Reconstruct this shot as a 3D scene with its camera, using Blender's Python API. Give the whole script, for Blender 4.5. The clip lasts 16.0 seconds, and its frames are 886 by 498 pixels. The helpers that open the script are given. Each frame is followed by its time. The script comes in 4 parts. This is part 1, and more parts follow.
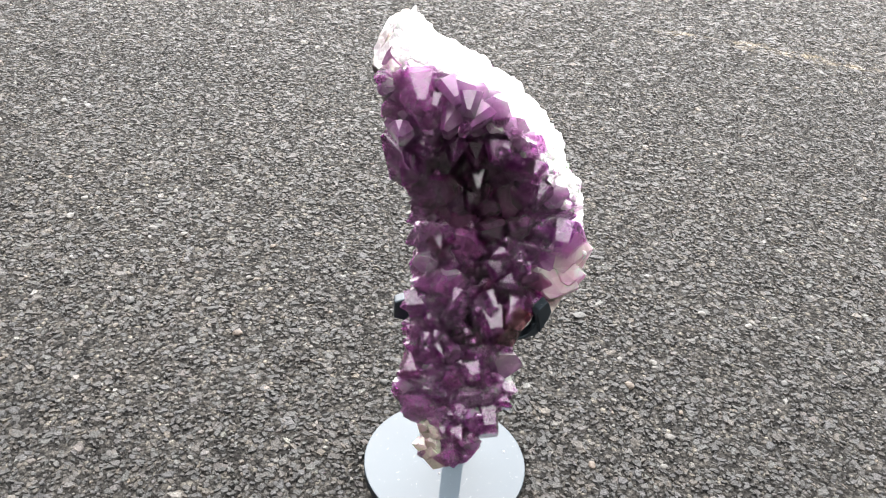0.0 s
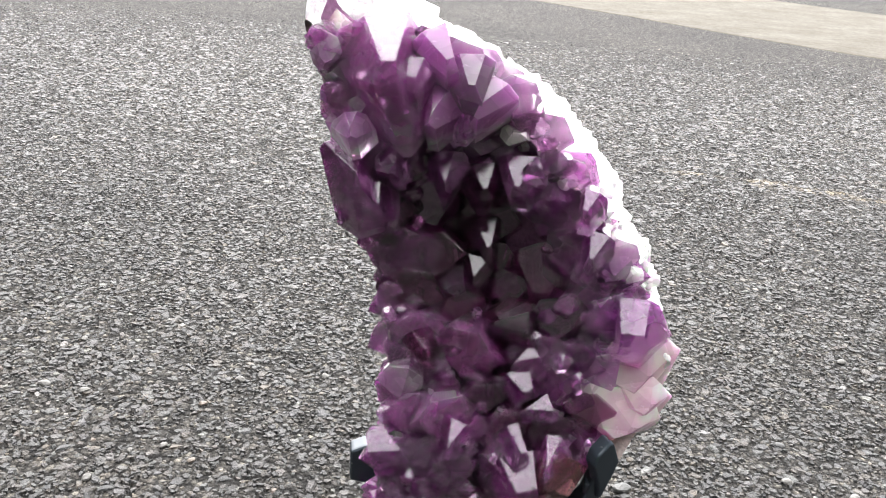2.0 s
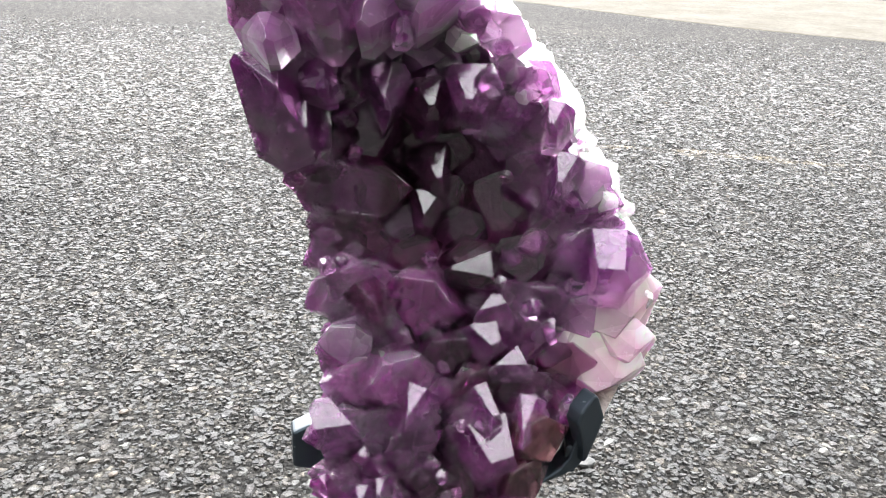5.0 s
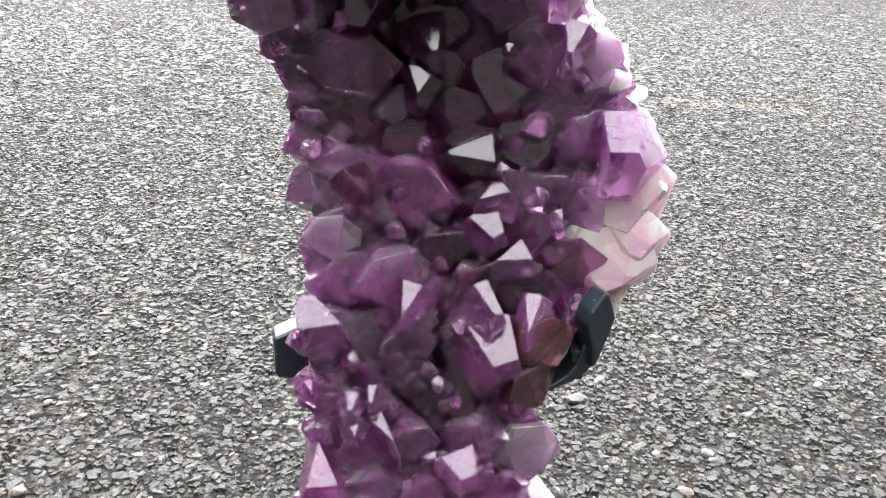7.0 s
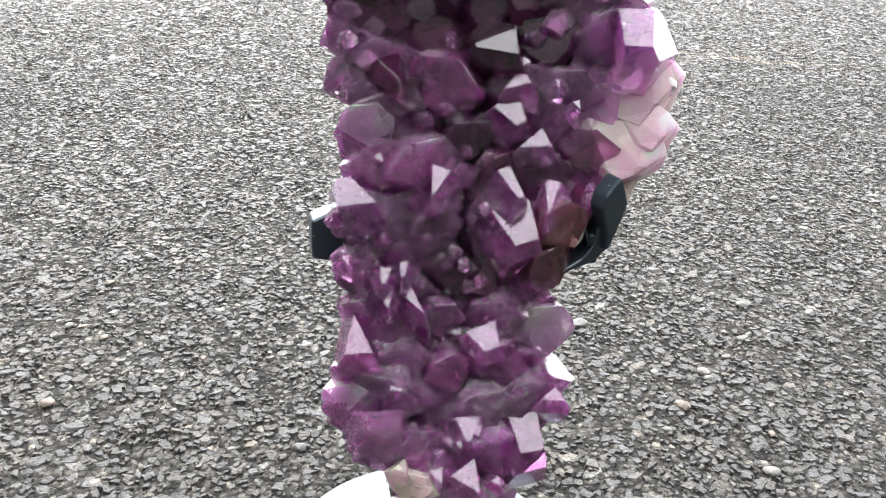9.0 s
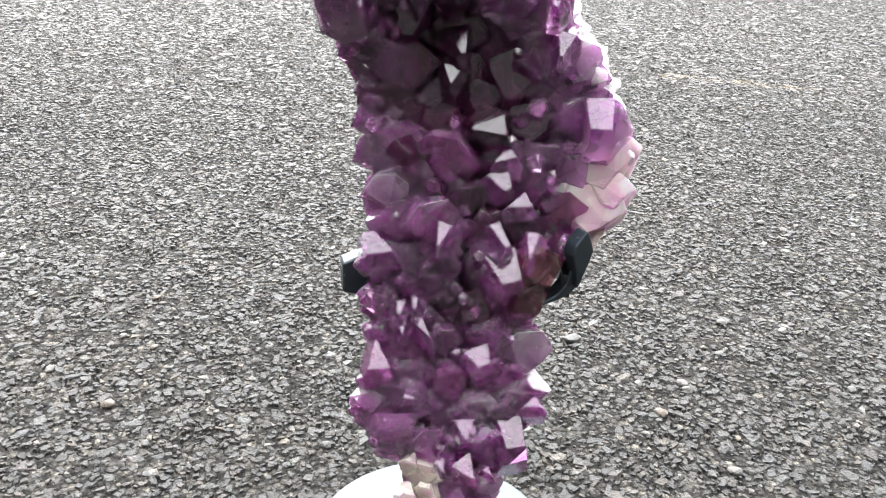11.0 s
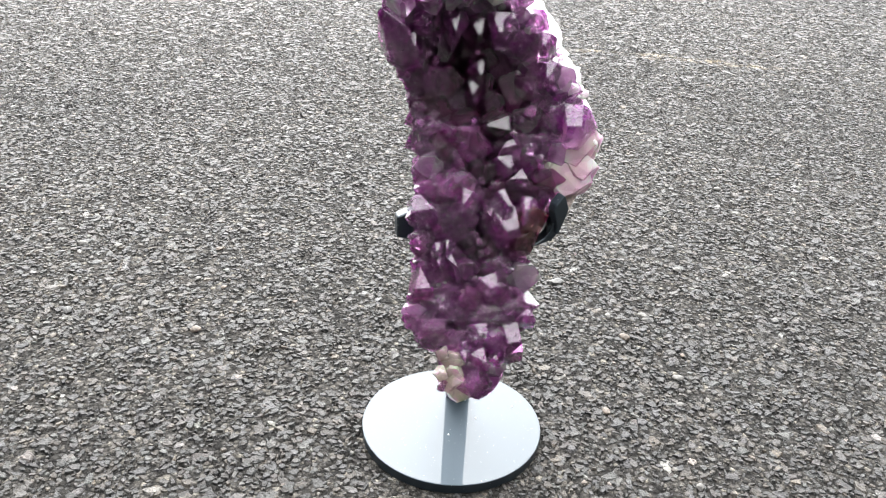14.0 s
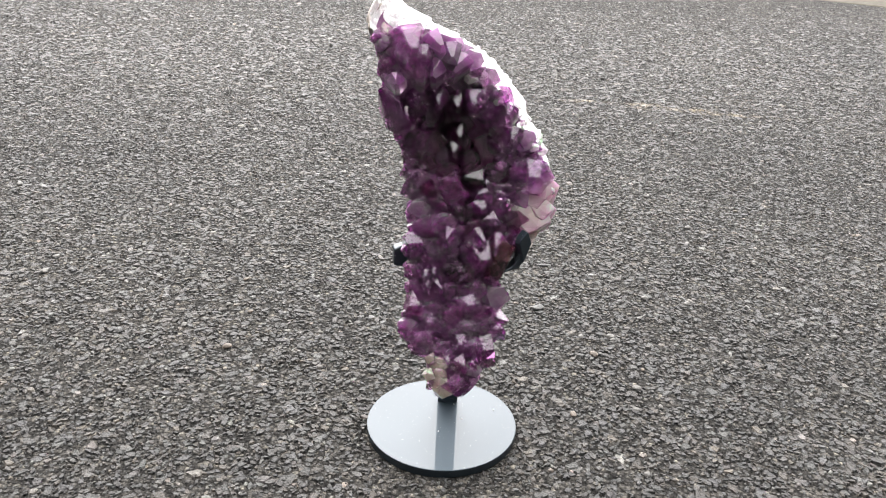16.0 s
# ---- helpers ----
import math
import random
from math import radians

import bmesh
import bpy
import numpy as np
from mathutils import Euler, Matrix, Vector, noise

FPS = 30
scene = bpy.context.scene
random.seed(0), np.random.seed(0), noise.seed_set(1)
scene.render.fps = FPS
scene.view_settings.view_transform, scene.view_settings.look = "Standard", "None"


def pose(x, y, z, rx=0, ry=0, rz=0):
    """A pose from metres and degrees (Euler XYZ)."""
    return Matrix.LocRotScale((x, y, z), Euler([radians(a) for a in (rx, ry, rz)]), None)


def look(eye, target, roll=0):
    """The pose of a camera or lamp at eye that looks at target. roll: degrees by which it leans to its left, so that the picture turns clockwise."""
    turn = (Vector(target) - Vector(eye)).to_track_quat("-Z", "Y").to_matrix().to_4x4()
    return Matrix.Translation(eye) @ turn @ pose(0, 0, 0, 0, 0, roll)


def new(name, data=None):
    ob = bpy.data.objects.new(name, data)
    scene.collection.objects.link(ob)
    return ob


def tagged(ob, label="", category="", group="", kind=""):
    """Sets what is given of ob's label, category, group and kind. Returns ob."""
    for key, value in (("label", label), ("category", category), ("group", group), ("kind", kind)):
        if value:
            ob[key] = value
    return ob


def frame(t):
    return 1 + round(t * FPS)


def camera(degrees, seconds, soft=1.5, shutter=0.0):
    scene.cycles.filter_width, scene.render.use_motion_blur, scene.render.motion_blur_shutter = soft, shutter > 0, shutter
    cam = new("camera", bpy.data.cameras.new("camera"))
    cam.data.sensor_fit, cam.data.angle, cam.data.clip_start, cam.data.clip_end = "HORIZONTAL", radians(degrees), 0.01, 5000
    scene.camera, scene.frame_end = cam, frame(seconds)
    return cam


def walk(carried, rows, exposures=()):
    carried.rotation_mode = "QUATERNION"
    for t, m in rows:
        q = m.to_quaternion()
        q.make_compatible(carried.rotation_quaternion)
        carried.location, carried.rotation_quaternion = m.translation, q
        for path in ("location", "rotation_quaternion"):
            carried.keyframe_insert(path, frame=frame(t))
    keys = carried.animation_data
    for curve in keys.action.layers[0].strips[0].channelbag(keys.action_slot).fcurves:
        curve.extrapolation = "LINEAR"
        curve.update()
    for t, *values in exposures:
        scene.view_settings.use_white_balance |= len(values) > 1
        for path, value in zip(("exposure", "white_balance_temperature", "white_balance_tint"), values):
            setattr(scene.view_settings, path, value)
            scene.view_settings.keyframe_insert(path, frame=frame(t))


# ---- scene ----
cam = camera(54.7, 16.0, soft=1.1)
PATH = [
    (0, (0.053, -0.907, 1.038), (-0.101, 0.732, -0.098), 5.1),
    (0.5, (0.038, -0.817, 0.96), (-0.129, 0.864, -0.11), 5.4),
    (1, (0.016, -0.686, 0.842), (-0.179, 1.082, -0.073), 3.9),
    (1.5, (0.029, -0.63, 0.766), (-0.165, 1.184, -0.055), 3.7),
    (2, (0.027, -0.593, 0.744), (-0.147, 1.256, 0.002), 3.9),
    (2.5, (0.015, -0.562, 0.725), (-0.117, 1.301, 0.009), 3.2),
    (3, (0.015, -0.549, 0.709), (-0.103, 1.311, -0.016), 1.9),
    (3.5, (0.018, -0.549, 0.699), (-0.091, 1.309, -0.033), 0.5),
    (4, (0.015, -0.541, 0.69), (-0.067, 1.32, -0.037), 0.9),
    (4.2, (0.016, -0.538, 0.686), (-0.049, 1.324, -0.04), 1.3),
    (6.3, (0.003, -0.5, 0.632), (0.045, 1.348, -0.132), 1.8),
    (6.5, (0.005, -0.497, 0.623), (0.049, 1.347, -0.151), 2.0),
    (7, (0.001, -0.496, 0.609), (0.054, 1.337, -0.19), 2.2),
    (7.5, (0.001, -0.502, 0.598), (0.069, 1.319, -0.226), 2.2),
    (8, (-0.006, -0.515, 0.586), (0.072, 1.299, -0.252), 2.5),
    (8.5, (-0.012, -0.529, 0.583), (0.063, 1.277, -0.272), 2.9),
    (9, (-0.02, -0.55, 0.58), (0.056, 1.25, -0.29), 2.6),
    (9.2, (-0.021, -0.557, 0.579), (0.058, 1.241, -0.294), 2.2),
    (11.3, (-0.013, -0.684, 0.686), (0.011, 1.123, -0.169), 2.5),
    (11.5, (-0.002, -0.694, 0.695), (0.0, 1.119, -0.15), 2.0),
    (12, (-0.02, -0.711, 0.693), (-0.019, 1.108, -0.14), 2.5),
    (12.5, (-0.053, -0.759, 0.689), (-0.054, 1.053, -0.157), 3.6),
    (13, (-0.061, -0.841, 0.724), (-0.058, 0.955, -0.158), 3.4),
    (13.5, (-0.063, -0.888, 0.755), (-0.035, 0.894, -0.154), 3.2),
    (14, (-0.06, -0.95, 0.791), (0.005, 0.817, -0.143), 3.1),
    (14.5, (-0.061, -1.018, 0.82), (0.014, 0.747, -0.118), 3.1),
    (15, (-0.054, -1.075, 0.858), (-0.004, 0.707, -0.05), 3.3),
    (15.5, (-0.039, -1.126, 0.871), (0.0, 0.669, -0.009), 3.0),
    (16, (-0.029, -1.178, 0.891), (-0.001, 0.631, 0.037), 2.6),
]
walk(cam, [(t, look(eye, target, roll)) for t, eye, target, roll in PATH], [(0, 1.77, 6600, 12), (0.5, 1.75, 6600, 12), (1, 1.55, 6600, 12), (1.5, 1.63, 6500, 12), (2, 1.8, 6500, 12), (2.5, 1.65, 6500, 12), (3.5, 1.67, 6400, 11), (4.2, 2.05, 6400, 11), (6.5, 2.17, 6420, 10), (7, 2.15, 6420, 10), (9, 2.05, 6420, 10), (11.5, 2.05, 6420, 10), (12.5, 1.98, 6420, 10), (14.5, 1.82, 6520, 11), (15, 1.7, 6620, 12), (16, 1.48, 6620, 12)])

# ---- world and light: a bright overcast sky ----
SUN_EL, SUN_AZ = 48.0, -14.0   # degrees; azimuth from +y towards +x
world = bpy.data.worlds.new("overcast_sky")
scene.world = world
world.use_nodes = True
wn, wl = world.node_tree.nodes, world.node_tree.links
wn.clear()
w_out = wn.new("ShaderNodeOutputWorld")
w_bg = wn.new("ShaderNodeBackground")
w_sky = wn.new("ShaderNodeTexSky")
w_sky.sky_type = "NISHITA"
w_sky.sun_disc = False
w_sky.sun_elevation, w_sky.sun_rotation = radians(SUN_EL), radians(SUN_AZ)
w_sky.air_density, w_sky.dust_density, w_sky.ozone_density = 1.0, 4.0, 1.0
w_hsv = wn.new("ShaderNodeHueSaturation")
w_hsv.inputs["Saturation"].default_value = 0.22
wl.new(w_sky.outputs[0], w_hsv.inputs["Color"])
w_cloud = wn.new("ShaderNodeMix")
w_cloud.data_type = "RGBA"
w_cloud.inputs["Factor"].default_value = 0.7
wl.new(w_hsv.outputs[0], w_cloud.inputs[6])
w_cloud.inputs[7].default_value = (14.3, 14.2, 14.3, 1)
wl.new(w_cloud.outputs[2], w_bg.inputs["Color"])
w_bg.inputs["Strength"].default_value = 0.14
wl.new(w_bg.outputs[0], w_out.inputs[0])

sun = new("sun", bpy.data.lights.new("sun", "SUN"))
sun.data.energy, sun.data.angle, sun.data.color = 1.5, radians(62), (1.0, 0.98, 0.95)
sun_way = Vector((math.sin(radians(SUN_AZ)) * math.cos(radians(SUN_EL)), math.cos(radians(SUN_AZ)) * math.cos(radians(SUN_EL)), math.sin(radians(SUN_EL))))
sun.matrix_world = look(sun_way * 20, (0, 0, 0))


# ---- materials ----
def material(name):
    m = bpy.data.materials.new(name)
    m.use_nodes = True
    n = m.node_tree.nodes
    n.clear()
    out = n.new("ShaderNodeOutputMaterial")
    bsdf = n.new("ShaderNodeBsdfPrincipled")
    m.node_tree.links.new(bsdf.outputs[0], out.inputs[0])
    return m, n, m.node_tree.links, bsdf


def tex_noise(n, links, coord, scale, detail=4.0, rough=0.55):
    t = n.new("ShaderNodeTexNoise")
    t.inputs["Scale"].default_value, t.inputs["Detail"].default_value, t.inputs["Roughness"].default_value = scale, detail, rough
    links.new(coord, t.inputs["Vector"])
    return t


def ramp(n, links, value, *stops):
    r = n.new("ShaderNodeValToRGB")
    while len(r.color_ramp.elements) < len(stops):
        r.color_ramp.elements.new(0.5)
    for e, (p, c) in zip(r.color_ramp.elements, stops):
        e.position, e.color = p, (*c, 1)
    links.new(value, r.inputs["Fac"])
    return r


def mix(n, links, fac, a, b, blend="MIX"):
    m = n.new("ShaderNodeMix")
    m.data_type, m.blend_type = "RGBA", blend
    if hasattr(fac, "links"):
        links.new(fac, m.inputs["Factor"])
    else:
        m.inputs["Factor"].default_value = fac
    for v, key in ((a, 6), (b, 7)):
        if hasattr(v, "links"):
            links.new(v, m.inputs[key])
        else:
            m.inputs[key].default_value = (*v, 1)
    return m.outputs[2]


def bump(n, links, bsdf, height, strength, distance, before=None):
    b = n.new("ShaderNodeBump")
    b.inputs["Strength"].default_value, b.inputs["Distance"].default_value = strength, distance
    links.new(height, b.inputs["Height"])
    if before:
        links.new(before, b.inputs["Normal"])
    links.new(b.outputs[0], bsdf.inputs["Normal"])
    return b.outputs[0]


def position(n):
    return n.new("ShaderNodeNewGeometry").outputs["Position"]


def math_node(n, links, op, a, b=0.0, clamp=False):
    m = n.new("ShaderNodeMath")
    m.operation, m.use_clamp = op, clamp
    for k, v in enumerate((a, b)):
        if hasattr(v, "links"):
            links.new(v, m.inputs[k])
        else:
            m.inputs[k].default_value = v
    return m.outputs[0]


def stain_mask(n, links, pos):
    """Pale dried mineral streaks that lie across the asphalt behind the stone."""
    total = None
    for cx, cy, sx, sy in ((0.79, 2.08, 0.10, 0.055), (0.95, 2.05, 0.12, 0.045), (1.10, 2.0, 0.14, 0.03), (0.55, 2.12, 0.12, 0.03)):
        v = n.new("ShaderNodeVectorMath")
        v.operation = "SUBTRACT"
        links.new(pos, v.inputs[0])
        v.inputs[1].default_value = (cx, cy, 0)
        s = n.new("ShaderNodeVectorMath")
        s.operation = "MULTIPLY"
        links.new(v.outputs[0], s.inputs[0])
        s.inputs[1].default_value = (1 / sx, 1 / sy, 0)
        l = n.new("ShaderNodeVectorMath")
        l.operation = "LENGTH"
        links.new(s.outputs[0], l.inputs[0])
        m = math_node(n, links, "SUBTRACT", 1.0, l.outputs["Value"], True)
        total = m if total is None else math_node(n, links, "MAXIMUM", total, m)
    grain = tex_noise(n, links, pos, 22.0, 5.0, 0.7)
    broken = ramp(n, links, grain.outputs["Fac"], (0.45, (0, 0, 0)), (0.62, (1, 1, 1)))
    g = math_node(n, links, "MULTIPLY", total, broken.outputs[0])
    return math_node(n, links, "MULTIPLY", g, 1.9, True)


def asphalt_sheet():
    """Bitumen with small stones, for the sheet itself and for the distance."""
    m, n, links, bsdf = material("asphalt")
    pos = position(n)
    cells = n.new("ShaderNodeTexVoronoi")
    cells.inputs["Scale"].default_value = 120.0
    links.new(pos, cells.inputs["Vector"])
    tone = n.new("ShaderNodeSeparateColor")
    links.new(cells.outputs["Color"], tone.inputs[0])
    stones = ramp(n, links, tone.outputs[0], (0.0, (0.014, 0.0138, 0.0133)), (0.45, (0.042, 0.0415, 0.04)), (0.9, (0.08, 0.078, 0.074)), (0.985, (0.16, 0.155, 0.14)))
    edge = ramp(n, links, cells.outputs["Distance"], (0.25, (1, 1, 1)), (0.75, (0.3, 0.3, 0.3)))
    col = mix(n, links, 1.0, stones.outputs[0], edge.outputs[0], "MULTIPLY")
    broad = tex_noise(n, links, pos, 1.1, 5.0)
    patch = ramp(n, links, broad.outputs["Fac"], (0.3, (0.82, 0.82, 0.81)), (0.7, (1.2, 1.17, 1.12)))
    col = mix(n, links, 1.0, col, patch.outputs[0], "MULTIPLY")
    clump = tex_noise(n, links, pos, 38.0, 3.0)
    worn = ramp(n, links, clump.outputs["Fac"], (0.32, (0.55, 0.56, 0.57)), (0.5, (1.0, 1.0, 1.0)), (0.68, (1.4, 1.37, 1.35)))
    col = mix(n, links, 1.0, col, worn.outputs[0], "MULTIPLY")
    col = mix(n, links, stain_mask(n, links, pos), col, (0.17, 0.145, 0.105))
    links.new(col, bsdf.inputs["Base Color"])
    bsdf.inputs["Roughness"].default_value = 0.85
    bsdf.inputs["Specular IOR Level"].default_value = 0.15
    fine = tex_noise(n, links, pos, 330.0, 4.0, 0.7)
    spots = ramp(n, links, fine.outputs["Fac"], (0.34, (0.35, 0.35, 0.35)), (0.5, (1, 0.99, 0.97)), (0.66, (2.0, 1.97, 1.9)))
    links.new(mix(n, links, 1.0, col, spots.outputs[0], "MULTIPLY"), bsdf.inputs["Base Color"])
    nrm = bump(n, links, bsdf, cells.outputs["Distance"], 1.0, -0.006)
    bump(n, links, bsdf, fine.outputs["Fac"], 0.8, 0.002, nrm)
    return m


def chip_material(name, single=False):
    """Bitumen-coated and worn stones; a few are bare and pale."""
    m, n, links, bsdf = material(name)
    pos = position(n)
    if single:
        rnd = n.new("ShaderNodeObjectInfo").outputs["Random"]
    else:
        rnd = n.new("ShaderNodeNewGeometry").outputs["Random Per Island"]
    shade = ramp(n, links, rnd, (0.0, (0.014, 0.0138, 0.0137)), (0.35, (0.025, 0.0247, 0.0244)), (0.7, (0.037, 0.0366, 0.0361)), (0.97, (0.058, 0.0573, 0.056)), (0.996, (0.14, 0.135, 0.124)))
    other = math_node(n, links, "FRACT", math_node(n, links, "MULTIPLY", rnd, 37.0))
    hue = ramp(n, links, other, (0.0, (1.15, 1.0, 0.8)), (0.3, (1.0, 1.0, 1.0)), (0.6, (0.92, 1.02, 1.0)), (0.85, (0.95, 1.0, 1.12)), (1.0, (1.12, 0.98, 0.92)))
    tone = n.new("ShaderNodeMix")
    tone.data_type, tone.blend_type = "RGBA", "MULTIPLY"
    tone.inputs["Factor"].default_value = 1.0
    links.new(shade.outputs[0], tone.inputs[6])
    links.new(hue.outputs[0], tone.inputs[7])
    grain = tex_noise(n, links, pos, 430.0, 4.0, 0.75)
    g = ramp(n, links, grain.outputs["Fac"], (0.34, (0.4, 0.4, 0.4)), (0.5, (0.98, 0.97, 0.95)), (0.66, (1.8, 1.77, 1.72)))
    col = mix(n, links, 1.0, tone.outputs[2], g.outputs[0], "MULTIPLY")
    broad = tex_noise(n, links, pos, 1.1, 5.0)
    patch = ramp(n, links, broad.outputs["Fac"], (0.3, (0.82, 0.82, 0.81)), (0.7, (1.2, 1.17, 1.12)))
    col = mix(n, links, 1.0, col, patch.outputs[0], "MULTIPLY")
    clump = tex_noise(n, links, pos, 38.0, 3.0)
    worn = ramp(n, links, clump.outputs["Fac"], (0.32, (0.55, 0.56, 0.57)), (0.5, (1.0, 1.0, 1.0)), (0.68, (1.4, 1.37, 1.35)))
    col = mix(n, links, 1.0, col, worn.outputs[0], "MULTIPLY")
    bits = n.new("ShaderNodeTexVoronoi")
    bits.inputs["Scale"].default_value = 420.0
    links.new(pos, bits.inputs["Vector"])
    pick = n.new("ShaderNodeSeparateColor")
    links.new(bits.outputs["Color"], pick.inputs[0])
    speck = ramp(n, links, pick.outputs[0], (0.93, (0, 0, 0)), (0.95, (1, 1, 1)))
    near = ramp(n, links, bits.outputs["Distance"], (0.25, (1, 1, 1)), (0.4, (0, 0, 0)))
    col = mix(n, links, math_node(n, links, "MULTIPLY", math_node(n, links, "MULTIPLY", speck.outputs[0], near.outputs[0]), 0.45), col, (0.2, 0.19, 0.17))
    col = mix(n, links, stain_mask(n, links, pos), col, (0.19, 0.16, 0.115))
    links.new(col, bsdf.inputs["Base Color"])
    bsdf.inputs["Roughness"].default_value = 0.53
    bsdf.inputs["Specular IOR Level"].default_value = 0.55
    rough = tex_noise(n, links, pos, 210.0, 3.0, 0.6)
    nb = bump(n, links, bsdf, rough.outputs["Fac"], 0.9, 0.004)
    bump(n, links, bsdf, grain.outputs["Fac"], 0.9, 0.0015, nb)
    return m


def amethyst(name, deep, mid, pale, start, end, through_light, glow=0.02):
    """Quartz crystal: violet at the tip, clearer towards its root, with veils and small flaws."""
    m, n, links, bsdf = material(name)
    tc = n.new("ShaderNodeTexCoord").outputs["Object"]
    sep = n.new("ShaderNodeSeparateXYZ")
    links.new(tc, sep.inputs[0])
    rnd = n.new("ShaderNodeObjectInfo").outputs["Random"]
    veil = tex_noise(n, links, tc, 1.1, 3.0, 0.5)
    z = math_node(n, links, "ADD", sep.outputs["Z"], math_node(n, links, "MULTIPLY", math_node(n, links, "SUBTRACT", veil.outputs["Fac"], 0.5), 2.4))
    z = math_node(n, links, "ADD", z, math_node(n, links, "MULTIPLY", math_node(n, links, "SUBTRACT", rnd, 0.5), 1.0))
    mr = n.new("ShaderNodeMapRange")
    links.new(z, mr.inputs["Value"])
    mr.inputs["From Min"].default_value, mr.inputs["From Max"].default_value = start, end
    zone = ramp(n, links, mr.outputs[0], (0.0, pale), (0.45, mid), (1.0, deep))
    tint = n.new("ShaderNodeHueSaturation")
    links.new(zone.outputs[0], tint.inputs["Color"])
    links.new(math_node(n, links, "ADD", 0.49, math_node(n, links, "MULTIPLY", rnd, 0.03)), tint.inputs["Hue"])
    links.new(math_node(n, links, "ADD", 0.6, math_node(n, links, "MULTIPLY", rnd, 0.85)), tint.inputs["Value"])
    flaw = tex_noise(n, links, tc, 6.0, 6.0, 0.75)
    fl = ramp(n, links, flaw.outputs["Fac"], (0.6, (0, 0, 0)), (0.72, (1, 1, 1)))
    where = tex_noise(n, links, tc, 1.7, 1.0, 0.4)
    some = ramp(n, links, where.outputs["Fac"], (0.5, (0, 0, 0)), (0.66, (1, 1, 1)))
    spark = math_node(n, links, "MULTIPLY", fl.outputs[0], some.outputs[0])
    planes = n.new("ShaderNodeTexVoronoi")
    planes.inputs["Scale"].default_value = 1.5
    links.new(tc, planes.inputs["Vector"])
    cell = n.new("ShaderNodeSeparateColor")
    links.new(planes.outputs["Color"], cell.inputs[0])
    inner = ramp(n, links, cell.outputs[0], (0.0, (0.72, 0.66, 0.72)), (0.5, (0.98, 0.98, 0.98)), (1.0, (1.3, 1.25, 1.28)))
    inside = mix(n, links, 1.0, tint.outputs[0], inner.outputs[0], "MULTIPLY")
    crack = n.new("ShaderNodeTexVoronoi")
    crack.feature = "DISTANCE_TO_EDGE"
    crack.inputs["Scale"].default_value = 1.9
    warp = tex_noise(n, links, tc, 2.3, 3.0, 0.6)
    links.new(mix(n, links, 0.3, tc, warp.outputs["Color"]), crack.inputs["Vector"])
    line = ramp(n, links, crack.outputs["Distance"], (0.0, (1, 1, 1)), (0.010, (0, 0, 0)))
    thread = math_node(n, links, "MULTIPLY", line.outputs[0], ramp(n, links, veil.outputs["Fac"], (0.5, (0, 0, 0)), (0.6, (1, 1, 1))).outputs[0])
    spark = math_node(n, links, "MAXIMUM", spark, math_node(n, links, "MULTIPLY", thread, 0.4))
    col = mix(n, links, math_node(n, links, "MULTIPLY", spark, 0.55), inside, (0.72, 0.6, 0.72))
    links.new(col, bsdf.inputs["Base Color"])
    rough = math_node(n, links, "ADD", 0.03, math_node(n, links, "MULTIPLY", spark, 0.25))
    links.new(rough, bsdf.inputs["Roughness"])
    bsdf.inputs["IOR"].default_value = 1.66
    bsdf.inputs["Specular IOR Level"].default_value = 0.85
    bsdf.inputs["Subsurface Weight"].default_value = 1.0
    bsdf.inputs["Subsurface Radius"].default_value = (1.0, 0.6, 1.0)
    bsdf.inputs["Subsurface Scale"].default_value = glow
    links.new(math_node(n, links, "MULTIPLY", math_node(n, links, "SUBTRACT", 1.0, math_node(n, links, "MULTIPLY", spark, 0.7)), through_light), bsdf.inputs["Transmission Weight"])
    bump(n, links, bsdf, flaw.outputs["Fac"], 0.02, 0.03)
    return m


def rock(name, a, b, c, scale, depth, rough=0.55, gloss=0.5, glow=0.0):
    m, n, links, bsdf = material(name)
    pos = position(n)
    big = tex_noise(n, links, pos, scale, 6.0, 0.6)
    small = tex_noise(n, links, pos, scale * 9, 5.0, 0.65)
    col = ramp(n, links, big.outputs["Fac"], (0.3, a), (0.5, b), (0.7, c)).outputs[0]
    g = ramp(n, links, small.outputs["Fac"], (0.3, (0.75, 0.75, 0.75)), (0.7, (1.15, 1.15, 1.15)))
    links.new(mix(n, links, 1.0, col, g.outputs[0], "MULTIPLY"), bsdf.inputs["Base Color"])
    bsdf.inputs["Roughness"].default_value, bsdf.inputs["Specular IOR Level"].default_value = rough, gloss
    bsdf.inputs["Subsurface Weight"].default_value = 0.7 if glow else 0.0
    bsdf.inputs["Subsurface Radius"].default_value, bsdf.inputs["Subsurface Scale"].default_value = (1.0, 0.9, 0.95), glow
    nb = bump(n, links, bsdf, big.outputs["Fac"], 0.6, depth)
    bump(n, links, bsdf, small.outputs["Fac"], 0.7, depth * 0.3, nb)
    return m


